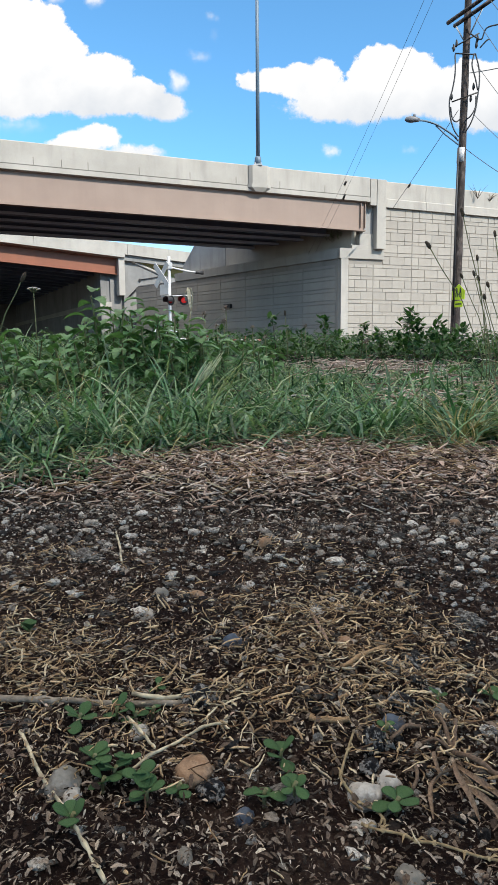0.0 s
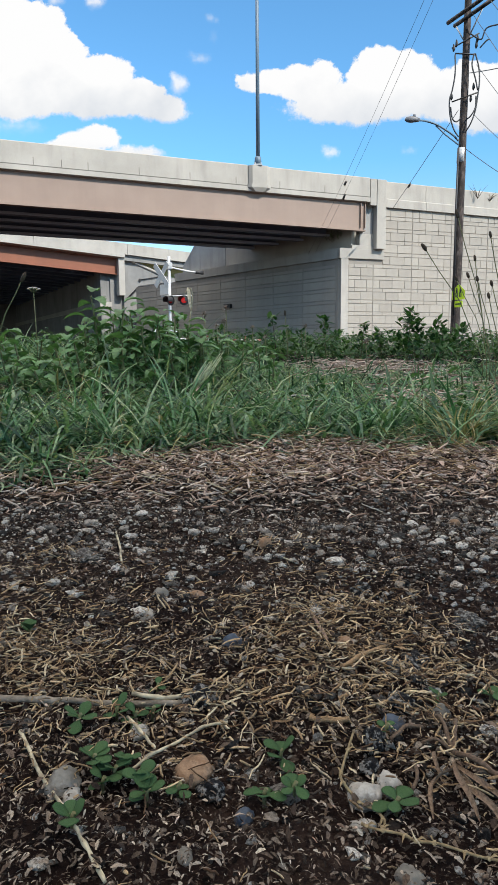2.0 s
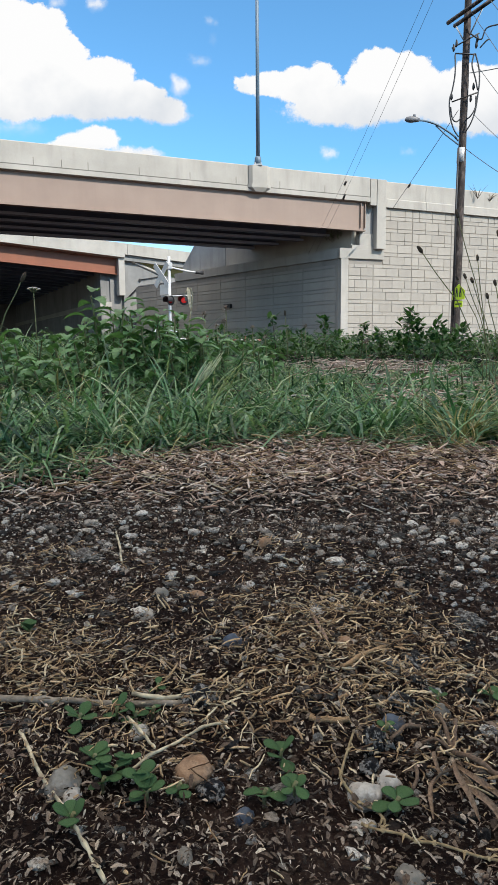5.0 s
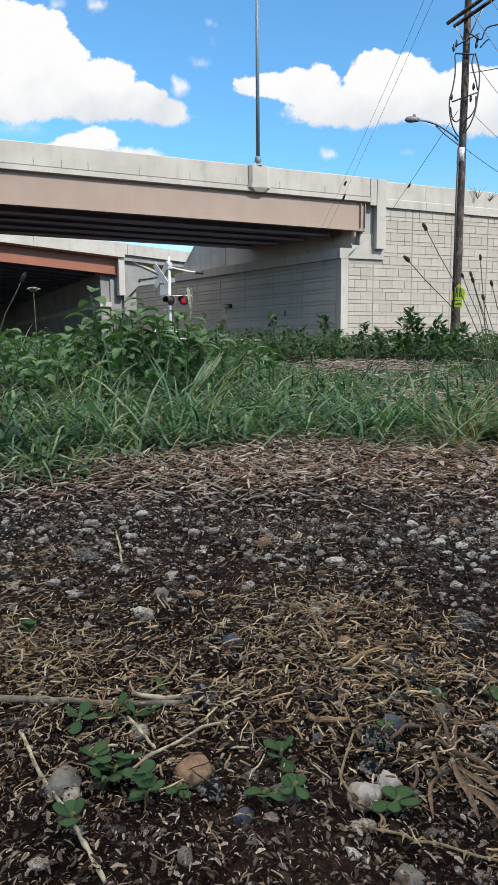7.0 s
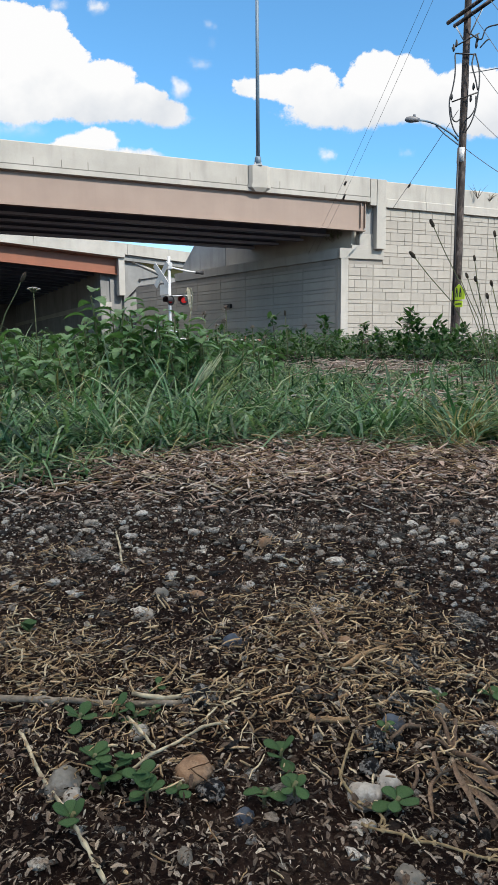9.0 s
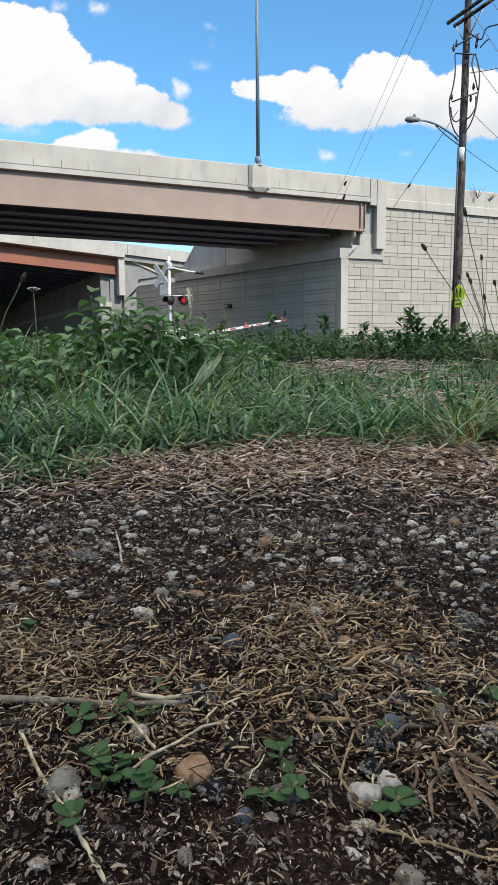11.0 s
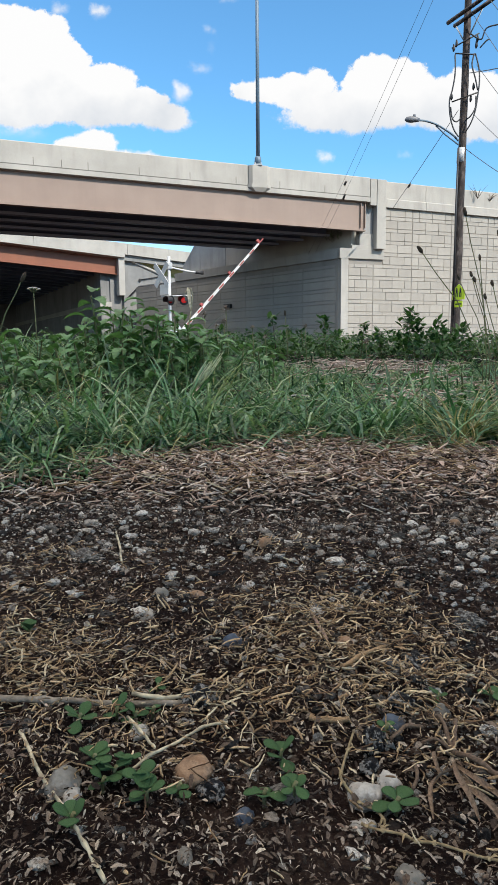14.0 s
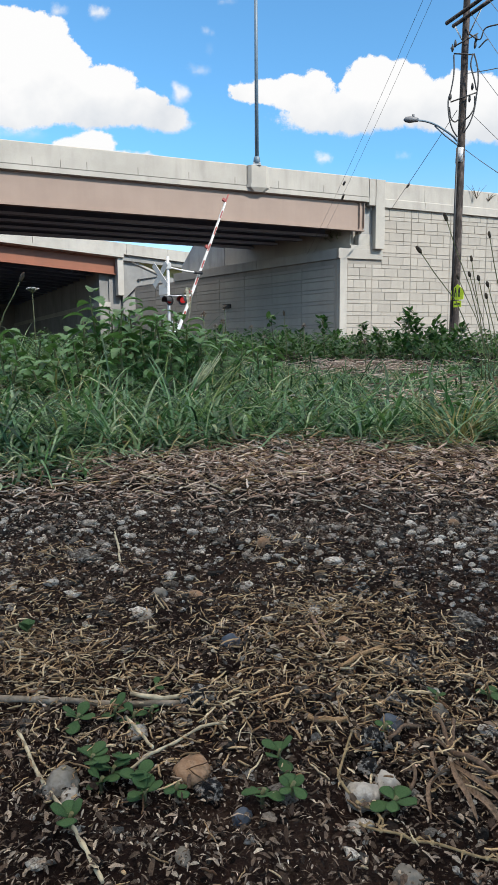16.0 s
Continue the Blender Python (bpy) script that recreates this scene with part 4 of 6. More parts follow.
litter("straw_litter", 24000, 0.19, 0.62, (0.002, 0.0125), (0.00022, 0.00075), STRAW, "loose golden straw on the soil", near_straw, 0.008, 0.8, 0.8, 0.35, 0.028)
litter("rotten_litter", 8000, 0.18, 0.98, (0.0015, 0.0065), (0.0002, 0.0008), STRAW_DARK, "dark rotting plant litter on the soil", None, 0.004, 0.75, 0.4, 1.0)
litter("straw_mound", 30000, 0.70, 1.35, (0.005, 0.024), (0.0006, 0.0017), STRAW_GREY, "matted pale straw along the grass edge", mound, 0.016, 1.0, 0.8, 0.3, 0.02)
litter("golden_mound", 4200, 0.78, 1.40, (0.010, 0.05), (0.0006, 0.0015), STRAW, "fresh golden straw along the grass edge", mound, 0.018, 1.0, 0.8, 0.4, 0.02)
litter("rotten_mound", 8000, 0.72, 1.45, (0.008, 0.03), (0.0006, 0.0014), STRAW_DARK, "matted brown straw along the grass edge", mound, 0.012, 1.0, 0.5, 0.8)


def flaky(x, y):
    return min(1, 0.10 + 0.9 * max(0, patch(x, y, 21, 11) + 0.15) + 0.35 * smooth(0.4, 0.7, y)) * (0.22 + 0.78 * smooth(0.22, 0.40, y)) * (1 - 0.5 * smooth(0.04, 0.12, x) * smooth(0.6, 0.4, y))


def chaff(name, n, y0, y1, size, material, label, power=0.8, where=None, lift=0.005):
    """Small flat flakes lying at all angles."""
    x, y = in_view(n, y0, y1, power)
    if where is not None:
        keep = np.array([where(a, b) for a, b in zip(x, y)]) > rng.random(n)
        x, y = x[keep], y[keep]
    n = len(x)
    L = size[0] + (size[1] - size[0]) * rng.random(n) ** 2
    a, pitch = rng.random(n) * 6.283, rng.normal(0, 0.35, n)
    d = np.stack([np.cos(a) * np.cos(pitch), np.sin(a) * np.cos(pitch), np.sin(pitch)], axis=1)
    p = np.stack([x, y, lay(x, y) + lift * rng.random(n) + 0.001], axis=1)
    t = np.array([-0.5, 0.05, 0.5])
    paths = p[:, None, :] + d[:, None, :] * (L[:, None] * t)[:, :, None]
    paths[:, 1, 2] += 0.12 * L
    w = (L * (0.14 + 0.5 * rng.random(n) ** 1.6))[:, None] * np.array([0.5, 1.0, 0.4])[None, :]
    side = np.stack([-np.sin(a), np.cos(a), rng.normal(0, 0.6, n)], axis=1)
    tagged(part(name, strips(name, paths, w, side, 0.3), material), label, "litter", kind="stuff")


chaff("chaff", 30000, 0.18, 1.0, (0.001, 0.0055), MULCH, "small pale flakes of chaff on soil", 0.8, flaky)
chaff("dark_chaff", 14000, 0.18, 1.0, (0.001, 0.006), STRAW_DARK, "small brown flakes of rotting leaf on soil")
chaff("mulch", 20000, 0.18, 0.75, (0.0007, 0.0032), STRAW_DARK, "fine brown mulch on the soil", 0.85, None, 0.003)
chaff("pale_mulch", 26000, 0.18, 0.98, (0.0008, 0.0032), STRAW_GREY, "fine pale specks on the soil", 0.85, flaky, 0.003)
chaff("near_mulch", 16000, 0.18, 0.42, (0.0009, 0.0038), MULCH, "fine grey-brown mulch on the soil", 1.0, None, 0.004)
chaff("mound_chaff", 6000, 0.85, 1.45, (0.005, 0.018), STRAW_GREY, "flat broken straw on the mound", 1.0, mound, 0.016)


def far_straw(x, y):
    v = 1.2 * math.exp(-((x - 0.62) / 0.27) ** 2 - ((y - 3.4) / 0.75) ** 2)
    v += 0.6 * math.exp(-((x - 0.44) / 0.12) ** 2 - ((y - 1.65) / 0.2) ** 2) + 0.45 * math.exp(-((x - 0.75) / 0.2) ** 2 - ((y - 2.0) / 0.3) ** 2)
    v += 0.85 * math.exp(-((x + 0.56) / 0.11) ** 2 - ((y - 1.5) / 0.16) ** 2)
    return v + 0.04


litter("straw_patch", 13000, 1.3, 4.8, (0.04, 0.14), (0.0012, 0.0028), STRAW_GREY, "dry straw lying among the grass", far_straw, 0.05, 1.0, 0.35, 0.6)


def gravel(name, n, y0, y1, size, power, label, where=None, material=None, worn=1.0):
    x, y = in_view(n, y0, y1, power)
    if where is not None:
        keep = np.array([where(a, b) for a, b in zip(x, y)]) > rng.random(n)
        x, y = x[keep], y[keep]
    n = len(x)
    z = lay(x, y)
    bm = bmesh.new()
    bmesh.ops.create_icosphere(bm, subdivisions=1 if worn > 0.5 else 2, radius=0.5)
    bm.verts.ensure_lookup_table()
    base = np.array([v.co[:] for v in bm.verts])
    faces = np.array([[v.index for v in f.verts] for f in bm.faces])
    bm.free()
    s = size[0] + (size[1] - size[0]) * rng.random(n) ** 3
    jig = base[None] * (1 + (rng.random((n, len(base), 1)) - 0.5) * 0.75 * worn) + rng.normal(0, 0.06, (n, len(base), 3)) * worn
    jig = jig * (s[:, None] * np.stack([0.8 + 0.6 * rng.random(n), 0.7 + 0.5 * rng.random(n), 0.5 + 0.4 * rng.random(n)], axis=1))[:, None, :]
    a = rng.random(n) * 6.283
    c, sn = np.cos(a)[:, None], np.sin(a)[:, None]
    v = np.stack([jig[..., 0] * c - jig[..., 1] * sn + x[:, None], jig[..., 0] * sn + jig[..., 1] * c + y[:, None], jig[..., 2] + z[:, None] + s[:, None] * 0.12], axis=2)
    f = (faces[None] + (np.arange(n) * len(base))[:, None, None]).reshape(-1, 3)
    ob = part(name, mesh_of(name, v, f), material or GRAVEL)
    tagged(ob, label, "gravel", kind="stuff")


def stony(x, y):
    v = 0.16 + 0.84 * math.exp(-((y - 0.66) / 0.12) ** 2) + 0.4 * max(0, patch(x, y, 8, 9))
    return min(1, v) * (0.2 + 0.8 * smooth(0.24, 0.5, y))


def cindery(x, y):
    return 0.12 + 0.75 * math.exp(-((x - 0.22) / 0.10) ** 2 - ((y - 0.55) / 0.18) ** 2) + 0.7 * math.exp(-((y - 0.83) / 0.06) ** 2) * (0.4 + 0.6 * smooth(0.0, 0.2, x)) + 0.5 * math.exp(-((x - 0.075) / 0.02) ** 2 - ((y - 0.29) / 0.05) ** 2) + 0.5 * smooth(0.05, 0.11, x) * smooth(0.46, 0.30, y)


gravel("gravel", 6000, 0.2, 0.98, (0.0018, 0.0105), 0.9, "mixed grey and white gravel in soil", stony)
gravel("grit", 11000, 0.2, 0.98, (0.001, 0.004), 0.75, "fine grit on bare soil", stony)
gravel("pale_pebbles", 280, 0.34, 0.92, (0.004, 0.0125), 0.9, "pale worn pebbles in the soil", stony, PEBBLE, 0.35)
gravel("soil_crumbs", 8000, 0.18, 1.0, (0.001, 0.0055), 0.8, "dark brown crumbs of soil", None, CRUMB)
gravel("cinders", 19000, 0.2, 0.98, (0.0012, 0.0065), 0.9, "dark grey cinders in the soil", cindery, COAL)


def blades(name, n, y0, y1, length, width, material, label, where=None, lean=0.8, power=1.0, tall=None, category="grass", tuft=1, clump=0.02, wide=False):
    x, y = beside(n, y0, y1) if wide else in_view(n, y0, y1, power, 0.44)
    if where is not None:
        keep = np.array([where(a, b) for a, b in zip(x, y)]) > rng.random(n)
        x, y = x[keep], y[keep]
    size = 0.6 + 0.7 * rng.random(len(x))
    heading = rng.random(len(x)) * 6.283
    x, y, size, heading = (np.repeat(v, tuft) for v in (x, y, size, heading))
    n = len(x)
    if tuft > 1:
        x, y = x + rng.normal(0, clump, n), y + rng.normal(0, clump, n)
    L = (length[0] + (length[1] - length[0]) * rng.random(n)) * size
    if tall is not None:
        L = L * np.array([tall(a, b) for a, b in zip(x, y)])
    a = heading + rng.normal(0, 1.1, n)
    k = 7
    t = np.linspace(0, 1, k)
    start = (0.05 + 0.55 * rng.random(n)) * lean
    droop = (0.3 + 1.6 * rng.random(n)) * lean
    ang = np.minimum(start[:, None] + droop[:, None] * t[None, :] ** 1.3, 2.3)
    step = L[:, None] / (k - 1)
    out = np.concatenate([np.zeros((n, 1)), np.cumsum(np.sin(ang[:, :-1]) * step, axis=1)], axis=1)
    up = np.concatenate([np.zeros((n, 1)), np.cumsum(np.cos(ang[:, :-1]) * step, axis=1)], axis=1)
    wob = a[:, None] + (rng.random(n)[:, None] - 0.5) * 0.8 * t[None, :]
    z = lay(x, y)
    floor = z[:, None] + 0.004 + 0.02 * rng.random(n)[:, None]
    paths = np.stack([x[:, None] + np.cos(wob) * out, y[:, None] + np.sin(wob) * out, np.maximum(z[:, None] + up - 0.004, np.where(t[None, :] > 0.2, floor, -1.0))], axis=2)
    w = (width[0] + (width[1] - width[0]) * rng.random(n) ** 1.5)[:, None] * np.array([0.6, 0.9, 1.0, 1.0, 0.85, 0.55, 0.04])[None, :]
    side = np.stack([-np.sin(a), np.cos(a), np.zeros(n)], axis=1)
    ob = part(name, strips(name, paths, w, side, 0.35), material)
    tagged(ob, label, category, kind="stuff")


def turf(x, y):
    """Thick grass to one side, thinner and strawy to the other; a ragged near edge."""
    edge = 1.03 + 0.06 * patch(x, 0.0, 2, 5) + 0.07 * smooth(0.16, 0.0, abs(x - 0.09)) - 0.17 * smooth(0.10, 0.34, -x)
    if y < edge:
        return 0.0
    return (1.0 - 0.85 * min(1, far_straw(x, y))) * (0.92 + 0.08 * smooth(0.4, -0.2, x))


def tall(x, y):
    return 0.60 - 0.12 * smooth(0.15, 0.4, x) + 0.40 * smooth(0.15, -0.35, x) * smooth(0.95, 1.5, y) + 0.25 * smooth(1.5, 1.75, y) * smooth(0.05, -0.15, x)


def open_turf(x, y):
    return max(0.0, turf(x, y) - 0.7 * math.exp(-((x - 0.64) / 0.33) ** 2) * smooth(4.3, 3.4, y))


blades("grass", 1300, 0.85, 2.9, (0.11, 0.23), (0.0022, 0.0066), GRASS, "thick green grass on the bank", turf, 2.7, 1.0, tall, tuft=13)
blades("low_grass", 19000, 0.85, 3.2, (0.06, 0.18), (0.0025, 0.0070), GRASS, "flattened green grass on the bank", turf, 2.8, 1.0, None)
blades("far_grass", 800, 2.6, 6.6, (0.10, 0.22), (0.004, 0.010), GRASS, "green grass on the top of the bank", open_turf, 1.1, 0.9, lambda x, y: 0.4 + 0.5 * smooth(0.0, -1.0, x), tuft=10, clump=0.04)
def thicket(x, y):
    return math.exp(-((x + 0.24) / 0.17) ** 2 - ((y - 1.85) / 0.22) ** 2) + 0.5 * math.exp(-((x + 0.6) / 0.15) ** 2 - ((y - 1.75) / 0.25) ** 2)


blades("tall_grass", 900, 1.45, 2.3, (0.14, 0.23), (0.002, 0.006), GRASS, "tall arching grass among the weeds", thicket, 1.7, 1.0, None, tuft=9, clump=0.03)
blades("pale_grass", 3600, 0.9, 3.0, (0.08, 0.20), (0.0012, 0.0032), GRASS_PALE, "bleached grass blades among the green", turf, 1.9, 1.1, tall)


blades("side_grass", 900, 0.9, 6.6, (0.10, 0.24), (0.004, 0.011), GRASS, "green grass along the bank to both sides", None, 1.2, 1.0, None, tuft=7, clump=0.05, wide=True)
litter("side_straw", 3500, -1.5, 1.3, (0.02, 0.10), (0.0008, 0.0022), STRAW_GREY, "loose straw on the bare soil to both sides", None, 0.01, 1.0, 0.3, 0.5, 0.03, True)


def leaf_cloud(name, n, place, size, material, label, category="clover", kind="stuff"):
    """Loose oval leaves about the places that place(n) gives."""
    p = place(n)
    n = len(p)
    L = size[0] + (size[1] - size[0]) * rng.random(n)
    a = rng.random(n) * 6.283
    pitch = (rng.random(n) - 0.35) * 1.4
    d = np.stack([np.cos(a) * np.cos(pitch), np.sin(a) * np.cos(pitch), np.sin(pitch)], axis=1)
    t = np.linspace(0, 1, 5)
    paths = p[:, None, :] + d[:, None, :] * (L[:, None] * t)[:, :, None]
    paths[:, :, 2] -= (L[:, None] * 0.25 * t ** 2)
    w = (L * 0.55)[:, None] * np.array([0.1, 0.8, 1.0, 0.75, 0.08])[None, :]
    side = np.stack([-np.sin(a), np.cos(a), 0.3 * (rng.random(n) - 0.5)], axis=1)
    ob = part(name, strips(name, paths, w, side, 0.3), material)
    if kind:
        tagged(ob, label, category, kind=kind)
    return ob


def clover_places(n):
    x, y = in_view(n, 4.1, 6.6, 1.0, 0.44)
    h = 0.02 + 0.19 * rng.random(n) ** 1.3 * (0.7 + 0.5 * np.array([patch(a, b, 4, 2.5) for a, b in zip(x, y)]))
    return np.stack([x, y, lay(x, y) + h], axis=1)


leaf_cloud("clover", 14500, clover_places, (0.018, 0.048), CLOVER, "dark green clover along the top of the bank")


def low_places(n):
    x, y = in_view(n, 1.0, 3.6, 1.0, 0.44)
    keep = np.array([turf(a, b) for a, b in zip(x, y)]) * 0.8 > rng.random(n)
    x, y = x[keep], y[keep]
    return np.stack([x, y, lay(x, y) + 0.01 + 0.05 * rng.random(len(x))], axis=1)


leaf_cloud("ground_leaves", 4500, low_places, (0.012, 0.032), CLOVER, "small broad leaves under the grass", "weeds")


# ---------- single plants on the bank ----------
def serrated(name, specs, material, parent, label="", teeth=0.30, curl=0.55):
    """Leaves of a weed, each (base, heading, pitch, length, width), as separate parts."""
    for base, heading, pitch, L, wd in specs:
        k = 13
        t = np.linspace(0, 1, k)
        d = np.array([math.cos(heading) * math.cos(pitch), math.sin(heading) * math.cos(pitch), math.sin(pitch)])
        path = np.array(base)[None, :] + d[None, :] * (L * t)[:, None]
        path[:, 2] -= curl * L * t ** 2
        prof = np.sin(np.pi * np.clip(t * 0.93 + 0.05, 0, 1)) ** 0.8 * (1 - 0.25 * t)
        w = wd * prof * (1 - teeth * (np.arange(k) % 2))
        side = np.array([[-math.sin(heading), math.cos(heading), 0.15]])
        part(name, strips(name, path[None], w[None], side, 0.3), material, parent, label)


def weed(x, y, top, leaves, size, seed, label="leafy green weed with toothed leaves in the grass", mat=None):
    r = random.Random(seed)
    z0 = height(x, y)
    t = thing("leafy_weed", (0, 0, 0), label, "weed", group="leafy weeds")
    lean = r.uniform(-0.04, 0.04)
    pts = [(x + lean * k, y + 0.01 * math.sin(k * 5), z0 - 0.01 + (top - z0) * k) for k in (0, 0.25, 0.5, 0.75, 1.0)]
    part("stem", tube(pts, [0.0042, 0.004, 0.0035, 0.003, 0.002], 6), STEM, t)
    specs = []
    for i in range(leaves):
        k = 0.35 + 0.65 * i / max(1, leaves - 1)
        b = Vector((x + lean * k, y, z0 + (top - z0) * k))
        specs.append((tuple(b), i * 2.4 + r.uniform(-0.5, 0.5), r.uniform(0.1, 0.75), size * r.uniform(0.7, 1.15) * (1.1 - 0.3 * k), size * r.uniform(0.42, 0.66)))
    serrated("leaf", specs, mat or WEED, t)
    return t


# a thicket of weeds, highest over the crossing signal, falling to both sides
for i, (x, y, top) in enumerate(((-0.365, 1.72, 0.335), (-0.335, 1.74, 0.300), (-0.30, 1.80, 0.300), (-0.27, 1.70, 0.285), (-0.24, 1.85, 0.305), (-0.21, 1.75, 0.290), (-0.18, 1.86, 0.290), (-0.15, 1.92, 0.270),
                                 (-0.12, 1.80, 0.245), (-0.08, 1.92, 0.235), (-0.44, 1.66, 0.245), (-0.41, 1.74, 0.265), (-0.48, 1.74, 0.235), (-0.52, 1.60, 0.225), (-0.56, 1.72, 0.235), (-0.60, 1.68, 0.235),
                                 (-0.64, 1.78, 0.250), (-0.38, 1.58, 0.225), (-0.31, 1.60, 0.235), (-0.24, 1.62, 0.230), (-0.17, 1.66, 0.220), (-0.46, 1.52, 0.185), (-0.54, 1.48, 0.175), (-0.03, 1.90, 0.215),
                                 (0.04, 2.0, 0.205), (-0.35, 1.46, 0.165), (-0.22, 1.50, 0.165))):
    weed(x, y, top - (0.0 if i < 2 else 0.010), 12 if i < 12 else 9, 0.078 - 0.012 * (i % 3), i + 1)
    if i % 3 == 0:
        weed(x + 0.03, y - 0.06, top - 0.03, 9, 0.07, i + 70)
for i in range(10):
    weed(-0.40 + 0.03 * i, 1.66 + 0.05 * ((i * 3) % 5), (0.27, 0.29, 0.285, 0.26, 0.27, 0.28, 0.265, 0.255, 0.245, 0.235)[i], 13, 0.07, i + 120)
weed(-0.40, 1.18, 0.075, 6, 0.05, 41)
weed(-0.33, 0.98, 0.055, 6, 0.045, 42)
weed(-0.36, 1.02, 0.06, 6, 0.05, 43)
weed(0.46, 1.75, 0.12, 7, 0.06, 44)
weed(0.62, 1.9, 0.13, 7, 0.06, 45)


def sprig(x, y, top, n, leaf, seed, spread=0.05, mat=None, woody=False):
    """An upright weed with many small leaves."""
    r = np.random.default_rng(seed)
    z0 = height(x, y)
    t = thing("upright_weed", (0, 0, 0), "dark upright weed with small leaves on the bank", "weed", group="upright weeds")
    lean = r.uniform(-0.05, 0.05)
    part("stem", tube([(x, y, z0 - 0.01), (x + lean * 0.5, y, (z0 + top) / 2), (x + lean, y, top)], [0.004, 0.003, 0.0018], 5), SEED if woody else STEM, t)
    k = 0.25 + 0.75 * r.random(n)
    off = r.normal(0, spread, (n, 2)) * (1.15 - k)[:, None]
    p = np.stack([x + lean * k + off[:, 0], y + off[:, 1], z0 + (top - z0) * k], axis=1)
    L = leaf * (0.6 + 0.7 * r.random(n))
    a = r.random(n) * 6.283
    pitch = r.uniform(-0.2, 1.0, n)
    d = np.stack([np.cos(a) * np.cos(pitch), np.sin(a) * np.cos(pitch), np.sin(pitch)], axis=1)
    tt = np.linspace(0, 1, 5)
    paths = p[:, None, :] + d[:, None, :] * (L[:, None] * tt)[:, :, None]
    w = (L * 0.5)[:, None] * np.array([0.1, 0.8, 1.0, 0.7, 0.06])[None, :]
    side = np.stack([-np.sin(a), np.cos(a), np.zeros(n)], axis=1)
    part("foliage", strips("foliage", paths, w, side, 0.3), mat or CLOVER, t)["kind"] = "stuff"
    # twigs that carry the leaves
    n2 = max(3, n // 5)
    q = p[:n2]
    root = np.stack([x + lean * (k[:n2] - 0.12), np.full(n2, y), z0 + (top - z0) * (k[:n2] - 0.15)], axis=1)
    part("twigs", rods("twigs", np.stack([root, (root + q) / 2 + [0, 0, 0.004], q], axis=1), np.full((n2, 3), 0.0014), 3), STEM, t)["kind"] = "stuff"


for px_x, top, y, n, leaf, woody in ((0.19, 0.375, 4.4, 26, 0.035, True), (0.27, 0.325, 4.6, 20, 0.03, False), (0.50, 0.36, 4.3, 26, 0.035, False),
                                     (0.70, 0.315, 4.2, 34, 0.035, False), (0.99, 0.395, 4.2, 48, 0.040, False), (1.06, 0.34, 4.3, 40, 0.04, False),
                                     (1.20, 0.345, 4.4, 30, 0.035, False), (0.86, 0.28, 4.3, 36, 0.035, False), (1.33, 0.30, 4.5, 34, 0.035, False),
                                     (1.45, 0.31, 4.6, 36, 0.035, False), (0.10, 0.28, 4.5, 24, 0.03, False), (-0.02, 0.30, 4.7, 24, 0.03, False),
                                     (0.60, 0.27, 4.6, 30, 0.03, False), (0.40, 0.30, 4.8, 26, 0.03, False), (-0.20, 0.30, 4.4, 26, 0.03, False), (1.12, 0.27, 4.0, 40, 0.035, False)):
    sprig(px_x, y, top + 0.035, int(n * 1.9), leaf * 1.45, int(px_x * 100 + 500), 0.075, woody=woody)


def clover_flower(at, base_y, r, seed):
    x, y, z = at
    t = thing("clover_flower", (0, 0, 0), "faded clover flower head on a thin stem", "flower", group="clover flowers")
    part("stem", tube([(x + 0.012, base_y, height(x, base_y)), (x + 0.006, y, z * 0.6), (x, y, z)], 0.0016, 5), STEM, t)
    rr = np.random.default_rng(seed)
    n = 60
    a, b = rr.random(n) * 6.283, np.arccos(1 - 1.7 * rr.random(n))
    d = np.stack([np.cos(a) * np.sin(b), np.sin(a) * np.sin(b), np.cos(b)], axis=1)
    tt = np.array([0.25, 0.6, 1.0])
    paths = np.array(at)[None, None, :] + d[:, None, :] * (r * tt)[None, :, None]
    part("head", strips("head", paths, np.full((n, 3), r * 0.35) * np.array([0.6, 1.0, 0.3]), np.stack([-np.sin(a), np.cos(a), np.zeros(n)], axis=1), 0.3), PETAL, t)


for i, (at, r) in enumerate((((-0.072, 2.200, 0.324), 0.012), ((-0.078, 2.200, 0.281), 0.011), ((-0.148, 2.300, 0.310), 0.012), ((-0.106, 2.300, 0.270), 0.010), ((0.015, 2.400, 0.269), 0.010),
                             ((0.219, 2.600, 0.280), 0.011), ((0.066, 2.600, 0.242), 0.010), ((0.454, 2.600, 0.218), 0.012))):
    clover_flower(at, at[1], r, i)


def seed_stem(base, head, length, r, label="brown plantain seed head on a thin stem", thick=0.0012):
    """A stalk that ends in a dense seed head. It leans from its base towards its head."""
    b, h = Vector(base), Vector(head)
    d = h - b
    t = thing("seed_stalk", Matrix.Translation(b), label, "weed", group="seed stalks")
    mid = d * 0.5 + Vector((d.x * -0.06, 0, abs(d.x) * 0.10))
    part("stem", tube([(0, 0, -0.05), (0, 0, 0), mid * 0.55, mid, d * 0.8 + Vector((0, 0, abs(d.x) * 0.05)), d], thick, 5), STEM, t)
    u = (d - mid).normalized()
    pts = [d + u * (length * k) for k in (0.0, 0.12, 0.35, 0.7, 0.92, 1.0)]
    bm = tube(pts, [r * 0.35, r * 0.8, r, r * 0.95, r * 0.6, r * 0.15], 9)
    for v in bm.verts:
        v.co += Vector((noise.noise(v.co * 900), noise.noise(v.co * 900 + Vector((9, 0, 0))), 0)) * r * 0.35
    part("seed_head", bm, SEED, t, "brown bristly seed head")
    return t


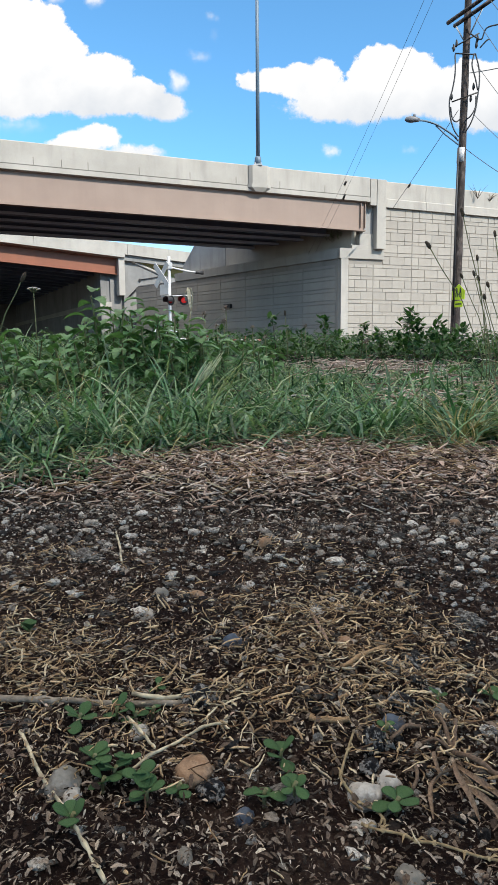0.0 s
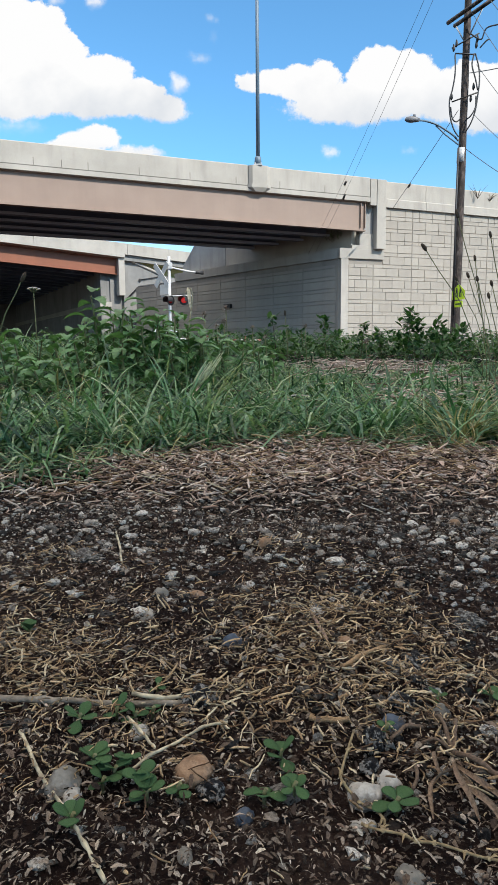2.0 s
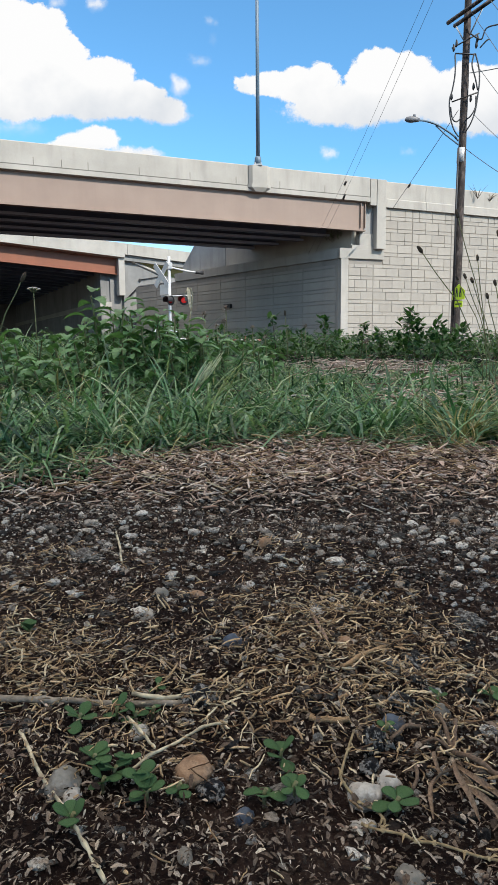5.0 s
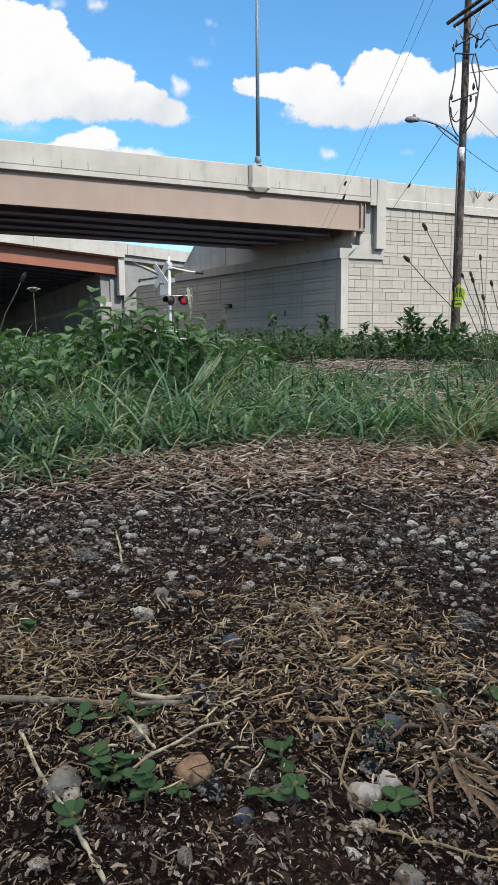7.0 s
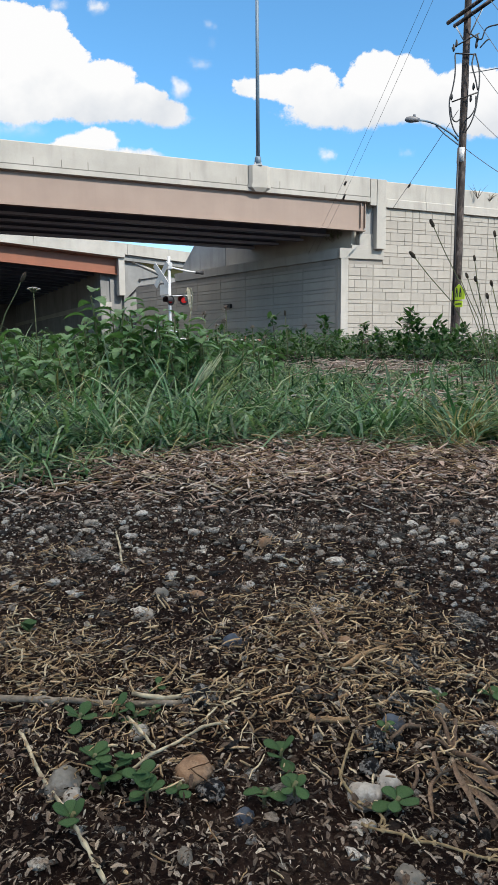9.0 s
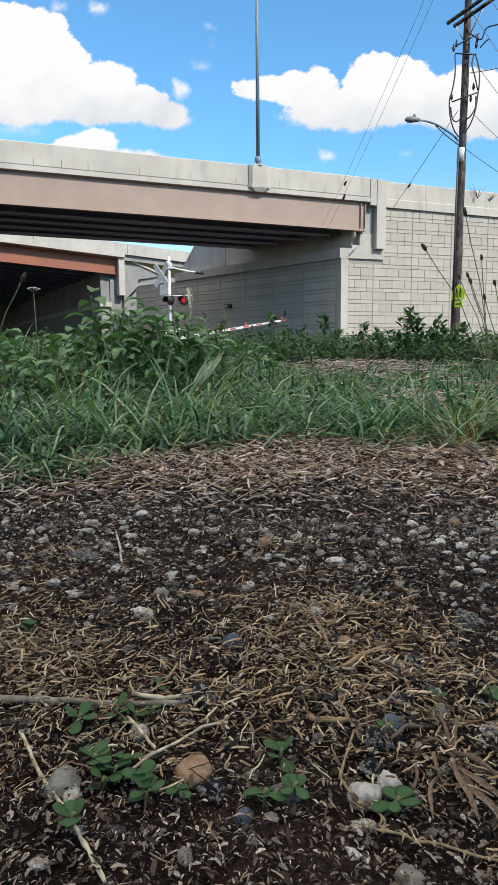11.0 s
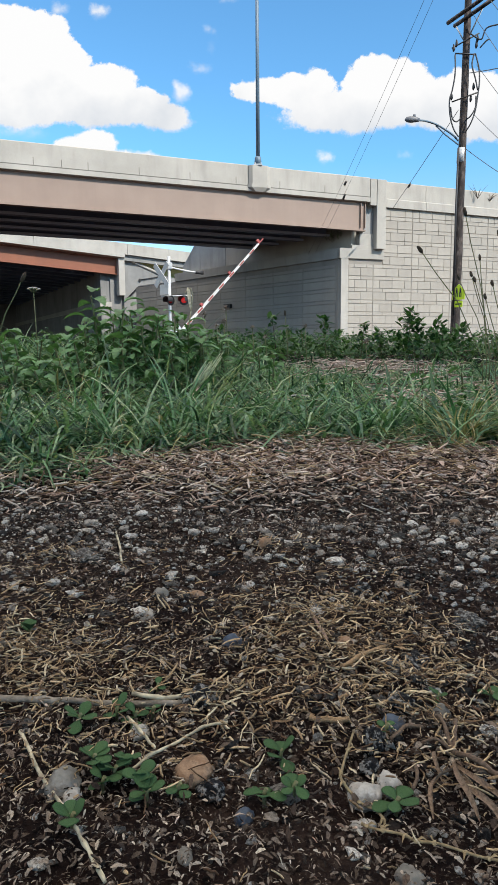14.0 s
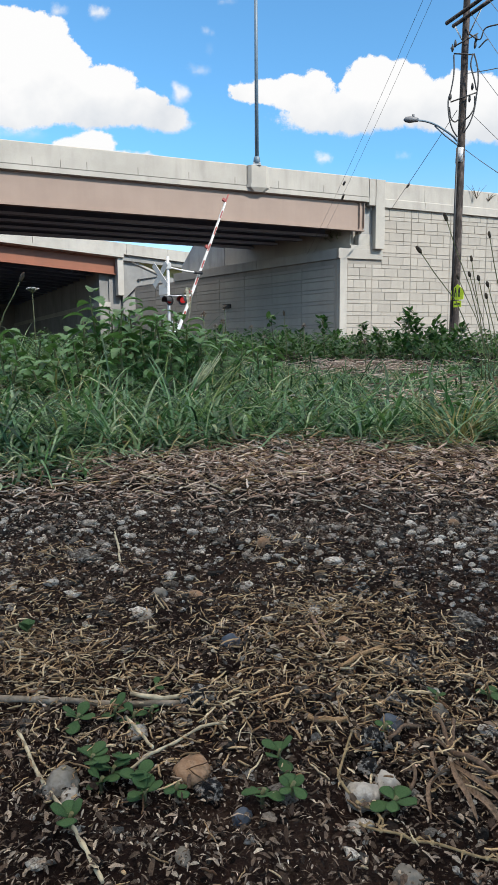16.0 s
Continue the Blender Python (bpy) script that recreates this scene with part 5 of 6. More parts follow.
STALK_A = seed_stem((0.560, 1.600, 0.156), (0.409, 1.600, 0.407), 0.021, 0.0046)
STALK_B = seed_stem((0.613, 1.700, 0.154), (0.520, 1.700, 0.505), 0.022, 0.0048)
STALKS = [seed_stem(b, h, 0.016, 0.0038) for b, h in (((0.640, 1.800, 0.145), (0.605, 1.800, 0.415)), ((0.655, 1.800, 0.145), (0.587, 1.800, 0.372)), ((0.646, 1.750, 0.146), (0.586, 1.750, 0.355)),
                                                       ((0.639, 1.700, 0.147), (0.598, 1.700, 0.308)), ((0.659, 1.700, 0.147), (0.611, 1.700, 0.339)), ((0.646, 1.650, 0.147), (0.599, 1.650, 0.451)), ((0.685, 1.900, 0.151), (0.592, 1.900, 0.378)))]
seed_stem((-0.566, 1.500, 0.191), (-0.499, 1.500, 0.338), 0.024, 0.0050, "pale seed head on a bent stem", 0.0014)
seed_stem((0.142, 2.400, 0.149), (0.132, 2.400, 0.308), 0.02, 0.0040)


def umbel():
    x, y, z = (-0.535, 1.700, 0.331)
    t = thing("umbel_flower", (0, 0, 0), "small flat white umbel on a thin stem", "flower")
    part("stem", tube([(x + 0.004, y, height(x, y)), (x + 0.002, y, z * 0.7), (x, y, z)], 0.0014, 5), STEM, t)
    for i in range(12):
        a, r = i * 2.4, 0.004 + 0.0012 * i
        e = (x + math.cos(a) * r, y + math.sin(a) * r, z + 0.014 - 0.0003 * i)
        part("ray", tube([(x, y, z), e], 0.0006, 4), STEM, t)
        bm = bmesh.new()
        bmesh.ops.create_icosphere(bm, subdivisions=1, radius=0.0035, matrix=Matrix.Translation(e) @ Matrix.Diagonal((1.2, 1.2, 0.6, 1)))
        part("floret", bm, PETAL, t)


umbel()


def dry_stalk():
    t = thing("dry_stalk", (0, 0, 0), "pale bent dry stalk standing above the weeds", "weed")
    pts = [(-0.175, 1.900, 0.205), (-0.167, 1.900, 0.252), (-0.158, 1.900, 0.307), (-0.154, 1.900, 0.342), (-0.159, 1.900, 0.359), (-0.167, 1.900, 0.361), (-0.177, 1.900, 0.342)]
    part("stem", tube(pts, [0.0022, 0.0022, 0.002, 0.002, 0.0018, 0.0015, 0.001], 6), PALE_STEM, t)
    b = Vector(pts[5])
    serrated("leaf", [(tuple(b), -1.3, -0.9, 0.045, 0.012)], PALE_STEM, t, teeth=0.05)


dry_stalk()


def grass_spike():
    a, b = Vector((-0.115, 1.400, 0.105)), Vector((-0.063, 1.400, 0.179))
    t = thing("grass_spike", (0, 0, 0), "pale ripe grass spike leaning in the green grass", "grass spike")
    part("stem", tube([(a.x - 0.05, a.y, height(a.x, a.y)), a + Vector((-0.015, 0, -0.03)), a], 0.0016, 5), STEM, t)
    r = random.Random(5)
    for i in range(11):
        o = Vector((r.uniform(-0.010, 0.010), r.uniform(-0.01, 0.01), r.uniform(-0.005, 0.005)))
        e = b + o * 1.5 - (b - a) * r.uniform(0, 0.35)
        part("awn", tube([a + o * 0.2, a.lerp(e, 0.5) + o * 0.7, e], [0.0009, 0.0014, 0.0006], 4), RIPE, t)


grass_spike()


def fallen_blade():
    t = thing("fallen_blade", (0, 0, 0), "dark green grass blade lying over the straw", "grass blade")
    pts = np.array([(-0.038, 1.120, 0.011), (-0.011, 1.120, 0.011), (0.013, 1.120, 0.021), (0.037, 1.120, 0.032), (0.062, 1.130, 0.034), (0.082, 1.150, 0.030)])
    part("blade", strips("blade", pts[None], np.array([[0.003, 0.005, 0.006, 0.006, 0.004, 0.001]]), np.array([[0, 0.5, 0.8]]), 0.3), CLOVER, t)
    t2 = thing("fallen_blade", (0, 0, 0), "pale green leaf tip standing out of the straw", "grass blade")
    pts = np.array([(-0.037, 1.080, -0.016), (-0.034, 1.080, -0.004), (-0.028, 1.080, 0.014)])
    part("blade", strips("blade", pts[None], np.array([[0.005, 0.008, 0.002]]), np.array([[1.0, 0, 0]]), 0.3), WEED, t2)


fallen_blade()


# ---------- stones, sticks and seedlings in the foreground ----------
def place_stone(at, w, d, h, seed, material, label, rough=0.22, sink=0.25):
    x, y = at[0], at[1]
    w, d, h = w * 0.9, d * 0.9, h * 0.85
    bm = boulder(seed, (w, d, h), 3, rough)
    ob = part("stone", bm, material)
    ob.matrix_basis = Matrix.Translation((x, y, height(x, y) + h * 0.16)) @ Matrix.Rotation(seed * 1.7, 4, "Z")
    tagged(ob, label, "stone", group="stones on the soil")


TAN, GREYL, PALE, CLINK = "smooth tan pebble on the soil", "grey stone half sunk in soil", "pale chalky stone chunk on soil", "black glittering clinker lump on soil"
for i, (at, w, d, h, m, lab, rg) in enumerate((
        ((-0.025, 0.266, 0.000), 0.021, 0.018, 0.0145, TAN_STONE, TAN, 0.14), ((-0.079, 0.256, 0.000), 0.017, 0.020, 0.014, GREY_STONE, GREYL, 0.25), ((-0.074, 0.249, 0.000), 0.014, 0.010, 0.007, PALE_STONE, PALE, 0.3),
        ((-0.027, 0.323, 0.000), 0.022, 0.018, 0.015, CLINKER, CLINK, 0.45), ((-0.017, 0.254, 0.000), 0.014, 0.012, 0.010, CLINKER, CLINK, 0.45), ((-0.003, 0.239, 0.000), 0.010, 0.009, 0.008, BLUE_STONE, "small blue-grey stone on the soil", 0.2),
        ((0.077, 0.319, 0.000), 0.018, 0.014, 0.013, CLINKER, CLINK, 0.4), ((0.068, 0.299, 0.000), 0.015, 0.013, 0.011, BLUE_STONE, "smooth blue-grey stone on the soil", 0.2), ((0.055, 0.280, 0.000), 0.012, 0.013, 0.016, CLINKER, CLINK, 0.4),
        ((0.051, 0.266, 0.000), 0.011, 0.010, 0.009, CLINKER, CLINK, 0.4), ((0.046, 0.249, 0.000), 0.0165, 0.015, 0.012, PALE_STONE, PALE, 0.3), ((0.057, 0.255, 0.000), 0.012, 0.011, 0.012, PALE_STONE, PALE, 0.3),
        ((0.043, 0.236, 0.000), 0.012, 0.008, 0.006, PALE_STONE, PALE, 0.35), ((0.054, 0.206, 0.000), 0.013, 0.011, 0.006, GREY_STONE, GREYL, 0.25), ((-0.011, 0.389, 0.000), 0.014, 0.012, 0.012, BLUE_STONE, "dark wet-looking stone on the soil", 0.3),
        ((-0.145, 0.569, 0.000), 0.045, 0.028, 0.010, CLOD, "flat crumbly grey clod on the soil", 0.6), ((0.014, 0.593, 0.000), 0.015, 0.012, 0.015, TAN_STONE, TAN, 0.15), ((-0.041, 0.489, 0.000), 0.016, 0.013, 0.009, TAN_STONE, TAN, 0.15),
        ((-0.060, 0.470, 0.000), 0.010, 0.008, 0.006, PALE_STONE, PALE, 0.15), ((-0.069, 0.491, 0.000), 0.017, 0.013, 0.010, GREY_STONE, GREYL, 0.25), ((0.058, 0.388, 0.000), 0.014, 0.012, 0.010, TAN_STONE, TAN, 0.2),
        ((0.083, 0.476, 0.000), 0.018, 0.016, 0.017, CLINKER, CLINK, 0.5), ((0.095, 0.364, 0.000), 0.022, 0.016, 0.012, CLINKER, CLINK, 0.4), ((0.081, 0.357, 0.000), 0.012, 0.012, 0.010, BLACK, CLINK, 0.3),
        ((0.147, 0.430, 0.000), 0.027, 0.020, 0.012, CLOD, "crumbly grey clod on the soil", 0.6), ((0.213, 0.674, 0.000), 0.013, 0.010, 0.012, TAN_STONE, TAN, 0.2), ((0.171, 0.605, 0.000), 0.009, 0.008, 0.007, PALE_STONE, PALE, 0.2),
        ((-0.155, 0.505, 0.000), 0.013, 0.009, 0.007, PALE_STONE, PALE, 0.3), ((-0.071, 0.446, 0.000), 0.015, 0.010, 0.005, PALE_STONE, PALE, 0.3), ((-0.071, 0.434, 0.000), 0.013, 0.009, 0.005, GREY_STONE, GREYL, 0.3),
        ((-0.264, 0.702, 0.000), 0.010, 0.009, 0.008, PALE_STONE, PALE, 0.2), ((-0.106, 0.602, 0.000), 0.010, 0.008, 0.008, PALE_STONE, PALE, 0.2), ((-0.055, 0.643, 0.000), 0.014, 0.010, 0.010, PALE_STONE, PALE, 0.3),
        ((0.108, 0.569, 0.000), 0.011, 0.008, 0.008, GREY_STONE, GREYL, 0.3), ((0.204, 0.560, 0.000), 0.010, 0.009, 0.008, PALE_STONE, PALE, 0.2), ((-0.054, 0.297, 0.000), 0.011, 0.009, 0.008, PALE_STONE, PALE, 0.25),
        ((0.095, 0.311, 0.000), 0.010, 0.010, 0.013, GREY_STONE, GREYL, 0.35), ((-0.024, 0.216, 0.000), 0.010, 0.006, 0.003, GREY_STONE, GREYL, 0.2), ((0.047, 0.452, 0.000), 0.012, 0.010, 0.009, BLUE_STONE, "dark stone on the soil", 0.3))):
    place_stone(at, w, d, h, i + 1, m, lab, rg)


def stick(points, radius, material, label, lift=0.003, sides=7):
    pts = [(p[0], p[1], height(p[0], p[1]) + lift) for p in points]
    # finer points between, with a slight unevenness
    out, rad = [], []
    for i in range(len(pts) - 1):
        for j in range(6):
            k = j / 6
            q = Vector(pts[i]).lerp(Vector(pts[i + 1]), k)
            out.append(q + Vector((noise.noise(q * 170 + Vector((3, 0, 0))), noise.noise(q * 170), noise.noise(q * 170 + Vector((0, 7, 0))))) * radius * 0.7)
            rad.append(radius * (1 + 0.3 * noise.noise(q * 260) + (0.25 if j == 0 else 0.0)))
    out.append(Vector(pts[-1]))
    rad.append(radius * 0.7)
    ob = part("straw_stick", tube(out, rad, sides), material)
    tagged(ob, label, "dry stick", group="dry sticks on the soil")


stick(((-0.138, 0.323, 0.000), (-0.106, 0.321, 0.000), (-0.076, 0.320, 0.000), (-0.056, 0.320, 0.000), (-0.035, 0.319, 0.000)), 0.0016, GREY_STICK, "thick grey dry stem lying on soil", 0.004)
stick(((-0.061, 0.323, 0.000), (-0.048, 0.322, 0.000), (-0.035, 0.321, 0.000)), 0.0012, PALE_STEM, "split pale straw stem on soil", 0.007)
stick(((-0.109, 0.294, 0.000), (-0.089, 0.260, 0.000), (-0.074, 0.239, 0.000), (-0.060, 0.218, 0.000), (-0.049, 0.200, 0.000)), 0.0008, PALE_STEM, "long pale dry stem lying on soil", 0.004)
stick(((-0.050, 0.261, 0.000), (-0.043, 0.270, 0.000), (-0.035, 0.281, 0.000), (-0.023, 0.291, 0.000), (-0.011, 0.294, 0.000)), 0.0007, PALE_STEM, "pale branching dry stem on soil", 0.006)
stick(((-0.060, 0.303, 0.000), (-0.052, 0.292, 0.000), (-0.046, 0.283, 0.000), (-0.043, 0.275, 0.000)), 0.0007, PALE_STEM, "thin pale dry twig on soil", 0.006)
stick(((0.051, 0.351, 0.000), (0.063, 0.361, 0.000), (0.080, 0.376, 0.000)), 0.0013, STRAW, "short split golden straw on soil", 0.006)
stick(((0.041, 0.423, 0.000), (0.044, 0.405, 0.000), (0.047, 0.388, 0.000)), 0.0011, STRAW_GREY, "short dry straw on soil", 0.004)
stick(((0.028, 0.301, 0.000), (0.039, 0.299, 0.000), (0.047, 0.298, 0.000)), 0.0014, STRAW, "broken dry stem piece on soil", 0.004)
stick(((-0.133, 0.645, 0.000), (-0.120, 0.597, -0.000), (-0.109, 0.548, 0.000)), 0.0010, PALE_STEM, "pale dry twig among gravel", 0.004)


def leaf_mesh():
    """A thick, gently cupped, spoon-shaped leaf, one unit long, closed all round."""
    bm = bmesh.new()
    tops, lows = [], []
    for t, w in ((0.0, 0.05), (0.2, 0.10), (0.38, 0.24), (0.55, 0.335), (0.72, 0.36), (0.87, 0.29), (0.96, 0.16), (1.0, 0.05)):
        lift = 0.16 * t - 0.20 * t * t
        tops.append([bm.verts.new((t, w * s, lift + 0.03 * s * s + (0.018 if abs(s) < 0.9 else 0.0))) for s in (-1, -0.55, 0, 0.55, 1)])
        lows.append([bm.verts.new((t, w * s * 0.96, lift + 0.03 * s * s - 0.03 * (1 - s * s) - 0.012)) for s in (-1, -0.55, 0, 0.55, 1)])
    for rows, flip in ((tops, False), (lows, True)):
        for r, q in zip(rows, rows[1:]):
            for j in range(4):
                ring = (r[j], q[j], q[j + 1], r[j + 1])
                bm.faces.new(ring[::-1] if flip else ring)
    for r, q, a, b in zip(tops, tops[1:], lows, lows[1:]):
        bm.faces.new((r[0], a[0], b[0], q[0]))
        bm.faces.new((r[4], q[4], b[4], a[4]))
    for j in range(4):
        bm.faces.new((tops[-1][j], lows[-1][j], lows[-1][j + 1], tops[-1][j + 1]))
        bm.faces.new((tops[0][j], tops[0][j + 1], lows[0][j + 1], lows[0][j]))
    bmesh.ops.recalc_face_normals(bm, faces=bm.faces)
    for f in bm.faces:
        f.smooth = True
    me = bpy.data.meshes.new("leaf")
    bm.to_mesh(me)
    bm.free()
    me.materials.append(SPROUT)
    return me


LEAF = leaf_mesh()


def seedling(at, leaves, size, seed, rise=0.006, pitch=(-0.05, 0.45)):
    r = random.Random(seed)
    x, y = at[0], at[1]
    z = height(x, y)
    t = thing("seedling", (x, y, z), "small green seedling with fleshy rounded leaves", "seedling", group="seedlings on the soil")
    part("stem", tube([(0, 0, -0.002), (0, 0, rise), (0.001, 0, rise + 0.002)], 0.0009, 5), STEM, t)
    a0 = r.uniform(0, 6)
    for i in range(leaves):
        ob = part("leaf", LEAF, SPROUT, t)
        s = size * r.uniform(0.75, 1.15)
        ob.matrix_basis = (Matrix.Translation((0, 0, rise * r.uniform(0.6, 1.15))) @ Matrix.Rotation(a0 + i * 6.283 / leaves * (1 if leaves < 6 else 1.62) + r.uniform(-0.25, 0.25), 4, "Z")
                           @ Matrix.Rotation(-r.uniform(*pitch), 4, "Y") @ Matrix.Scale(s, 4))


for i, (at, n, size) in enumerate((((-0.068, 0.266, 0.000), 7, 0.012), ((-0.058, 0.261, 0.000), 7, 0.012), ((-0.046, 0.254, 0.000), 8, 0.013), ((-0.042, 0.245, 0.000), 7, 0.013), ((-0.062, 0.256, -0.000), 5, 0.011), ((-0.054, 0.267, 0.000), 5, 0.010),
                                   ((-0.083, 0.301, 0.000), 5, 0.013), ((-0.066, 0.307, 0.000), 5, 0.012), ((-0.057, 0.307, 0.000), 5, 0.012), ((-0.049, 0.311, 0.000), 4, 0.008), ((-0.067, 0.227, 0.000), 4, 0.014), ((0.013, 0.273, 0.000), 5, 0.013),
                                   ((0.005, 0.244, 0.000), 4, 0.013), ((0.017, 0.246, -0.000), 5, 0.012), ((0.057, 0.241, 0.000), 5, 0.014), ((-0.140, 0.403, 0.000), 5, 0.013), ((0.062, 0.285, 0.000), 4, 0.009), ((0.095, 0.318, 0.000), 4, 0.008),
                                   ((0.123, 0.321, 0.000), 5, 0.011), ((-0.030, 0.251, 0.000), 4, 0.009), ((-0.050, 0.335, 0.000), 3, 0.008))):
    seedling(at, min(n, 6), size * 0.70, i, 0.006, (-0.2, 1.0))


def dry_plant():
    """A withered plant: curled flat leaves and brittle stems out of one crown."""
    t = thing("withered_plant", (0, 0, 0), "withered brown plant with curled leaves on soil", "dead plant")
    cx, cy = 0.0884, 0.2713

    def on(p, lift):
        return (p[0], p[1], height(p[0], p[1]) + lift)

    for pts, r in ((((cx, cy), (0.089, 0.2907), (0.0886, 0.3010)), 0.0010), (((cx, cy), (0.0946, 0.2883), (0.0981, 0.2990)), 0.0011), (((cx, cy), (0.0815, 0.2751), (0.0764, 0.2778)), 0.0008),
                   (((cx, cy), (0.0953, 0.2589), (0.1014, 0.2536), (0.1090, 0.2505)), 0.0013), (((0.079, 0.288), (0.0715, 0.2858), (0.0625, 0.278)), 0.0009), (((0.0687, 0.2619), (0.0684, 0.254), (0.0648, 0.248)), 0.0008)):
        path = eased([on(p, 0.005 + 0.003 * (i % 2)) for i, p in enumerate(pts)], 5)
        part("stem", tube([q + Vector((noise.noise(q * 300), noise.noise(q * 300 + Vector((5, 0, 0))), noise.noise(q * 300 + Vector((0, 5, 0))))) * 0.0006 for q in path], [r * (1 + 0.35 * noise.noise(q * 400)) for q in path], 6), DRY_LEAF, t)
    for pts, w in ((((0.0880, 0.262), (0.0762, 0.2493), (0.0705, 0.2411), (0.0689, 0.2312)), 0.0017), (((cx, cy), (0.0839, 0.2492), (0.0848, 0.2373), (0.086, 0.2301)), 0.0019), (((0.0870, 0.2600), (0.0876, 0.2409), (0.0915, 0.2309), (0.0949, 0.2240)), 0.0022),
                   (((0.0860, 0.2650), (0.0905, 0.2480), (0.0965, 0.2400), (0.1000, 0.2350)), 0.0018), (((cx, cy), (0.0800, 0.2660), (0.0770, 0.2590), (0.0785, 0.2530)), 0.0015)):
        path = np.array([tuple(q) for q in eased([on(p, 0.003 + 0.005 * (0 < i < 3)) for i, p in enumerate(pts)], 5)])
        k = len(path)
        wide = w * np.sin(np.pi * np.clip(np.linspace(0.08, 1.0, k), 0, 1)) ** 0.7 + 0.0005
        part("curled_leaf", strips("curled_leaf", path[None], wide[None], np.array([[0.8, 0.3, 0.5]]), 0.9), DRY_LEAF, t)


def runner():
    """A knotted dry runner with swollen joints and small bracts."""
    t = thing("dry_runner", (0, 0, 0), "knotted yellowish dry runner lying on soil", "dead plant")
    for pts, r in ((((0.0414, 0.2306), (0.0454, 0.2272), (0.055, 0.2221), (0.0593, 0.2193), (0.0668, 0.2164), (0.0791, 0.2117), (0.0858, 0.2117), (0.0920, 0.2111)), 0.0005),
                   (((0.047, 0.2843), (0.0389, 0.2635), (0.0369, 0.2523), (0.0429, 0.2435), (0.049, 0.2391), (0.0503, 0.2305), (0.0478, 0.2263)), 0.0006)):
        path = eased([(x, y, height(x, y) + 0.005) for x, y in pts], 6)
        part("stem", tube(path, [r * (1 + 0.25 * noise.noise(q * 500)) for q in path], 7), RUNNER, t)
        for i, q in enumerate(path[3::5]):
            bm = boulder(i + 31, (0.0022, 0.0018, 0.0016), 2, 0.35)
            ob = part("joint", bm, RUNNER, t)
            ob.matrix_basis = Matrix.Translation(q) @ Matrix.Rotation(i * 1.9, 4, "Z")
            a = i * 2.1
            bract = np.array([(q.x, q.y, q.z), (q.x + 0.002 * math.cos(a), q.y + 0.002 * math.sin(a), q.z + 0.0012), (q.x + 0.0042 * math.cos(a), q.y + 0.0042 * math.sin(a), q.z)])
            part("bract", strips("bract", bract[None], np.array([[0.0005, 0.0011, 0.0001]]), np.array([[-math.sin(a), math.cos(a), 0.3]]), 0.6), RUNNER, t)


dry_plant()
runner()


# ---------- shrubs on the structure ----------
def ledge_plant(name, at, spread, n, leaf, seed, label, leafy=True):
    r = np.random.default_rng(seed)
    x, y, z = at
    t = thing(name, (0, 0, 0), label, "shrub", group="shrubs on the bridge")
    ends = np.stack([x + r.normal(0, spread, 7), y + r.normal(0, 0.1, 7), z + 0.12 + spread * (0.6 + r.random(7))], axis=1)
    for e in ends:
        mid = (np.array(at) + e) / 2 + np.array([0, 0, 0.05])
        part("branch", tube([at, tuple(mid), tuple(e)], [0.012, 0.009, 0.005], 5), SEED, t)
    if leafy:
        k = r.random(n)
        p = np.array(at)[None] + (ends[r.integers(0, 7, n)] - np.array(at)[None]) * (0.3 + 0.8 * k)[:, None] + r.normal(0, 0.05, (n, 3))
        a, pitch = r.random(n) * 6.283, r.uniform(-0.5, 0.8, n)
        d = np.stack([np.cos(a) * np.cos(pitch), np.sin(a) * np.cos(pitch), np.sin(pitch)], axis=1)
        tt = np.linspace(0, 1, 4)
        paths = p[:, None, :] + d[:, None, :] * (leaf * tt)[None, :, None]
        side = np.stack([-np.sin(a), np.cos(a), np.zeros(n)], axis=1)
        part("foliage", strips("foliage", paths, np.full((n, 4), leaf * 0.45) * np.array([0.2, 1.0, 0.9, 0.1]), side, 0.3), CLOVER, t)["kind"] = "stuff"


ledge_plant("ledge_shrub", (4.412, 30.900, 5.202), 0.28, 130, 0.12, 3, "small green shrub growing on the abutment ledge")
ledge_plant("ledge_shrub", (3.944, 31.200, 5.056), 0.25, 90, 0.11, 4, "small green shrub growing on the abutment ledge")
ledge_plant("dry_shrub", (10.653, 32.000, 7.155), 0.35, 0, 0.1, 5, "bare dry twigs above the wing wall coping", False)
ledge_plant("dry_shrub", (11.372, 32.400, 7.136), 0.2, 0, 0.1, 6, "bare dry twigs above the wing wall coping", False)


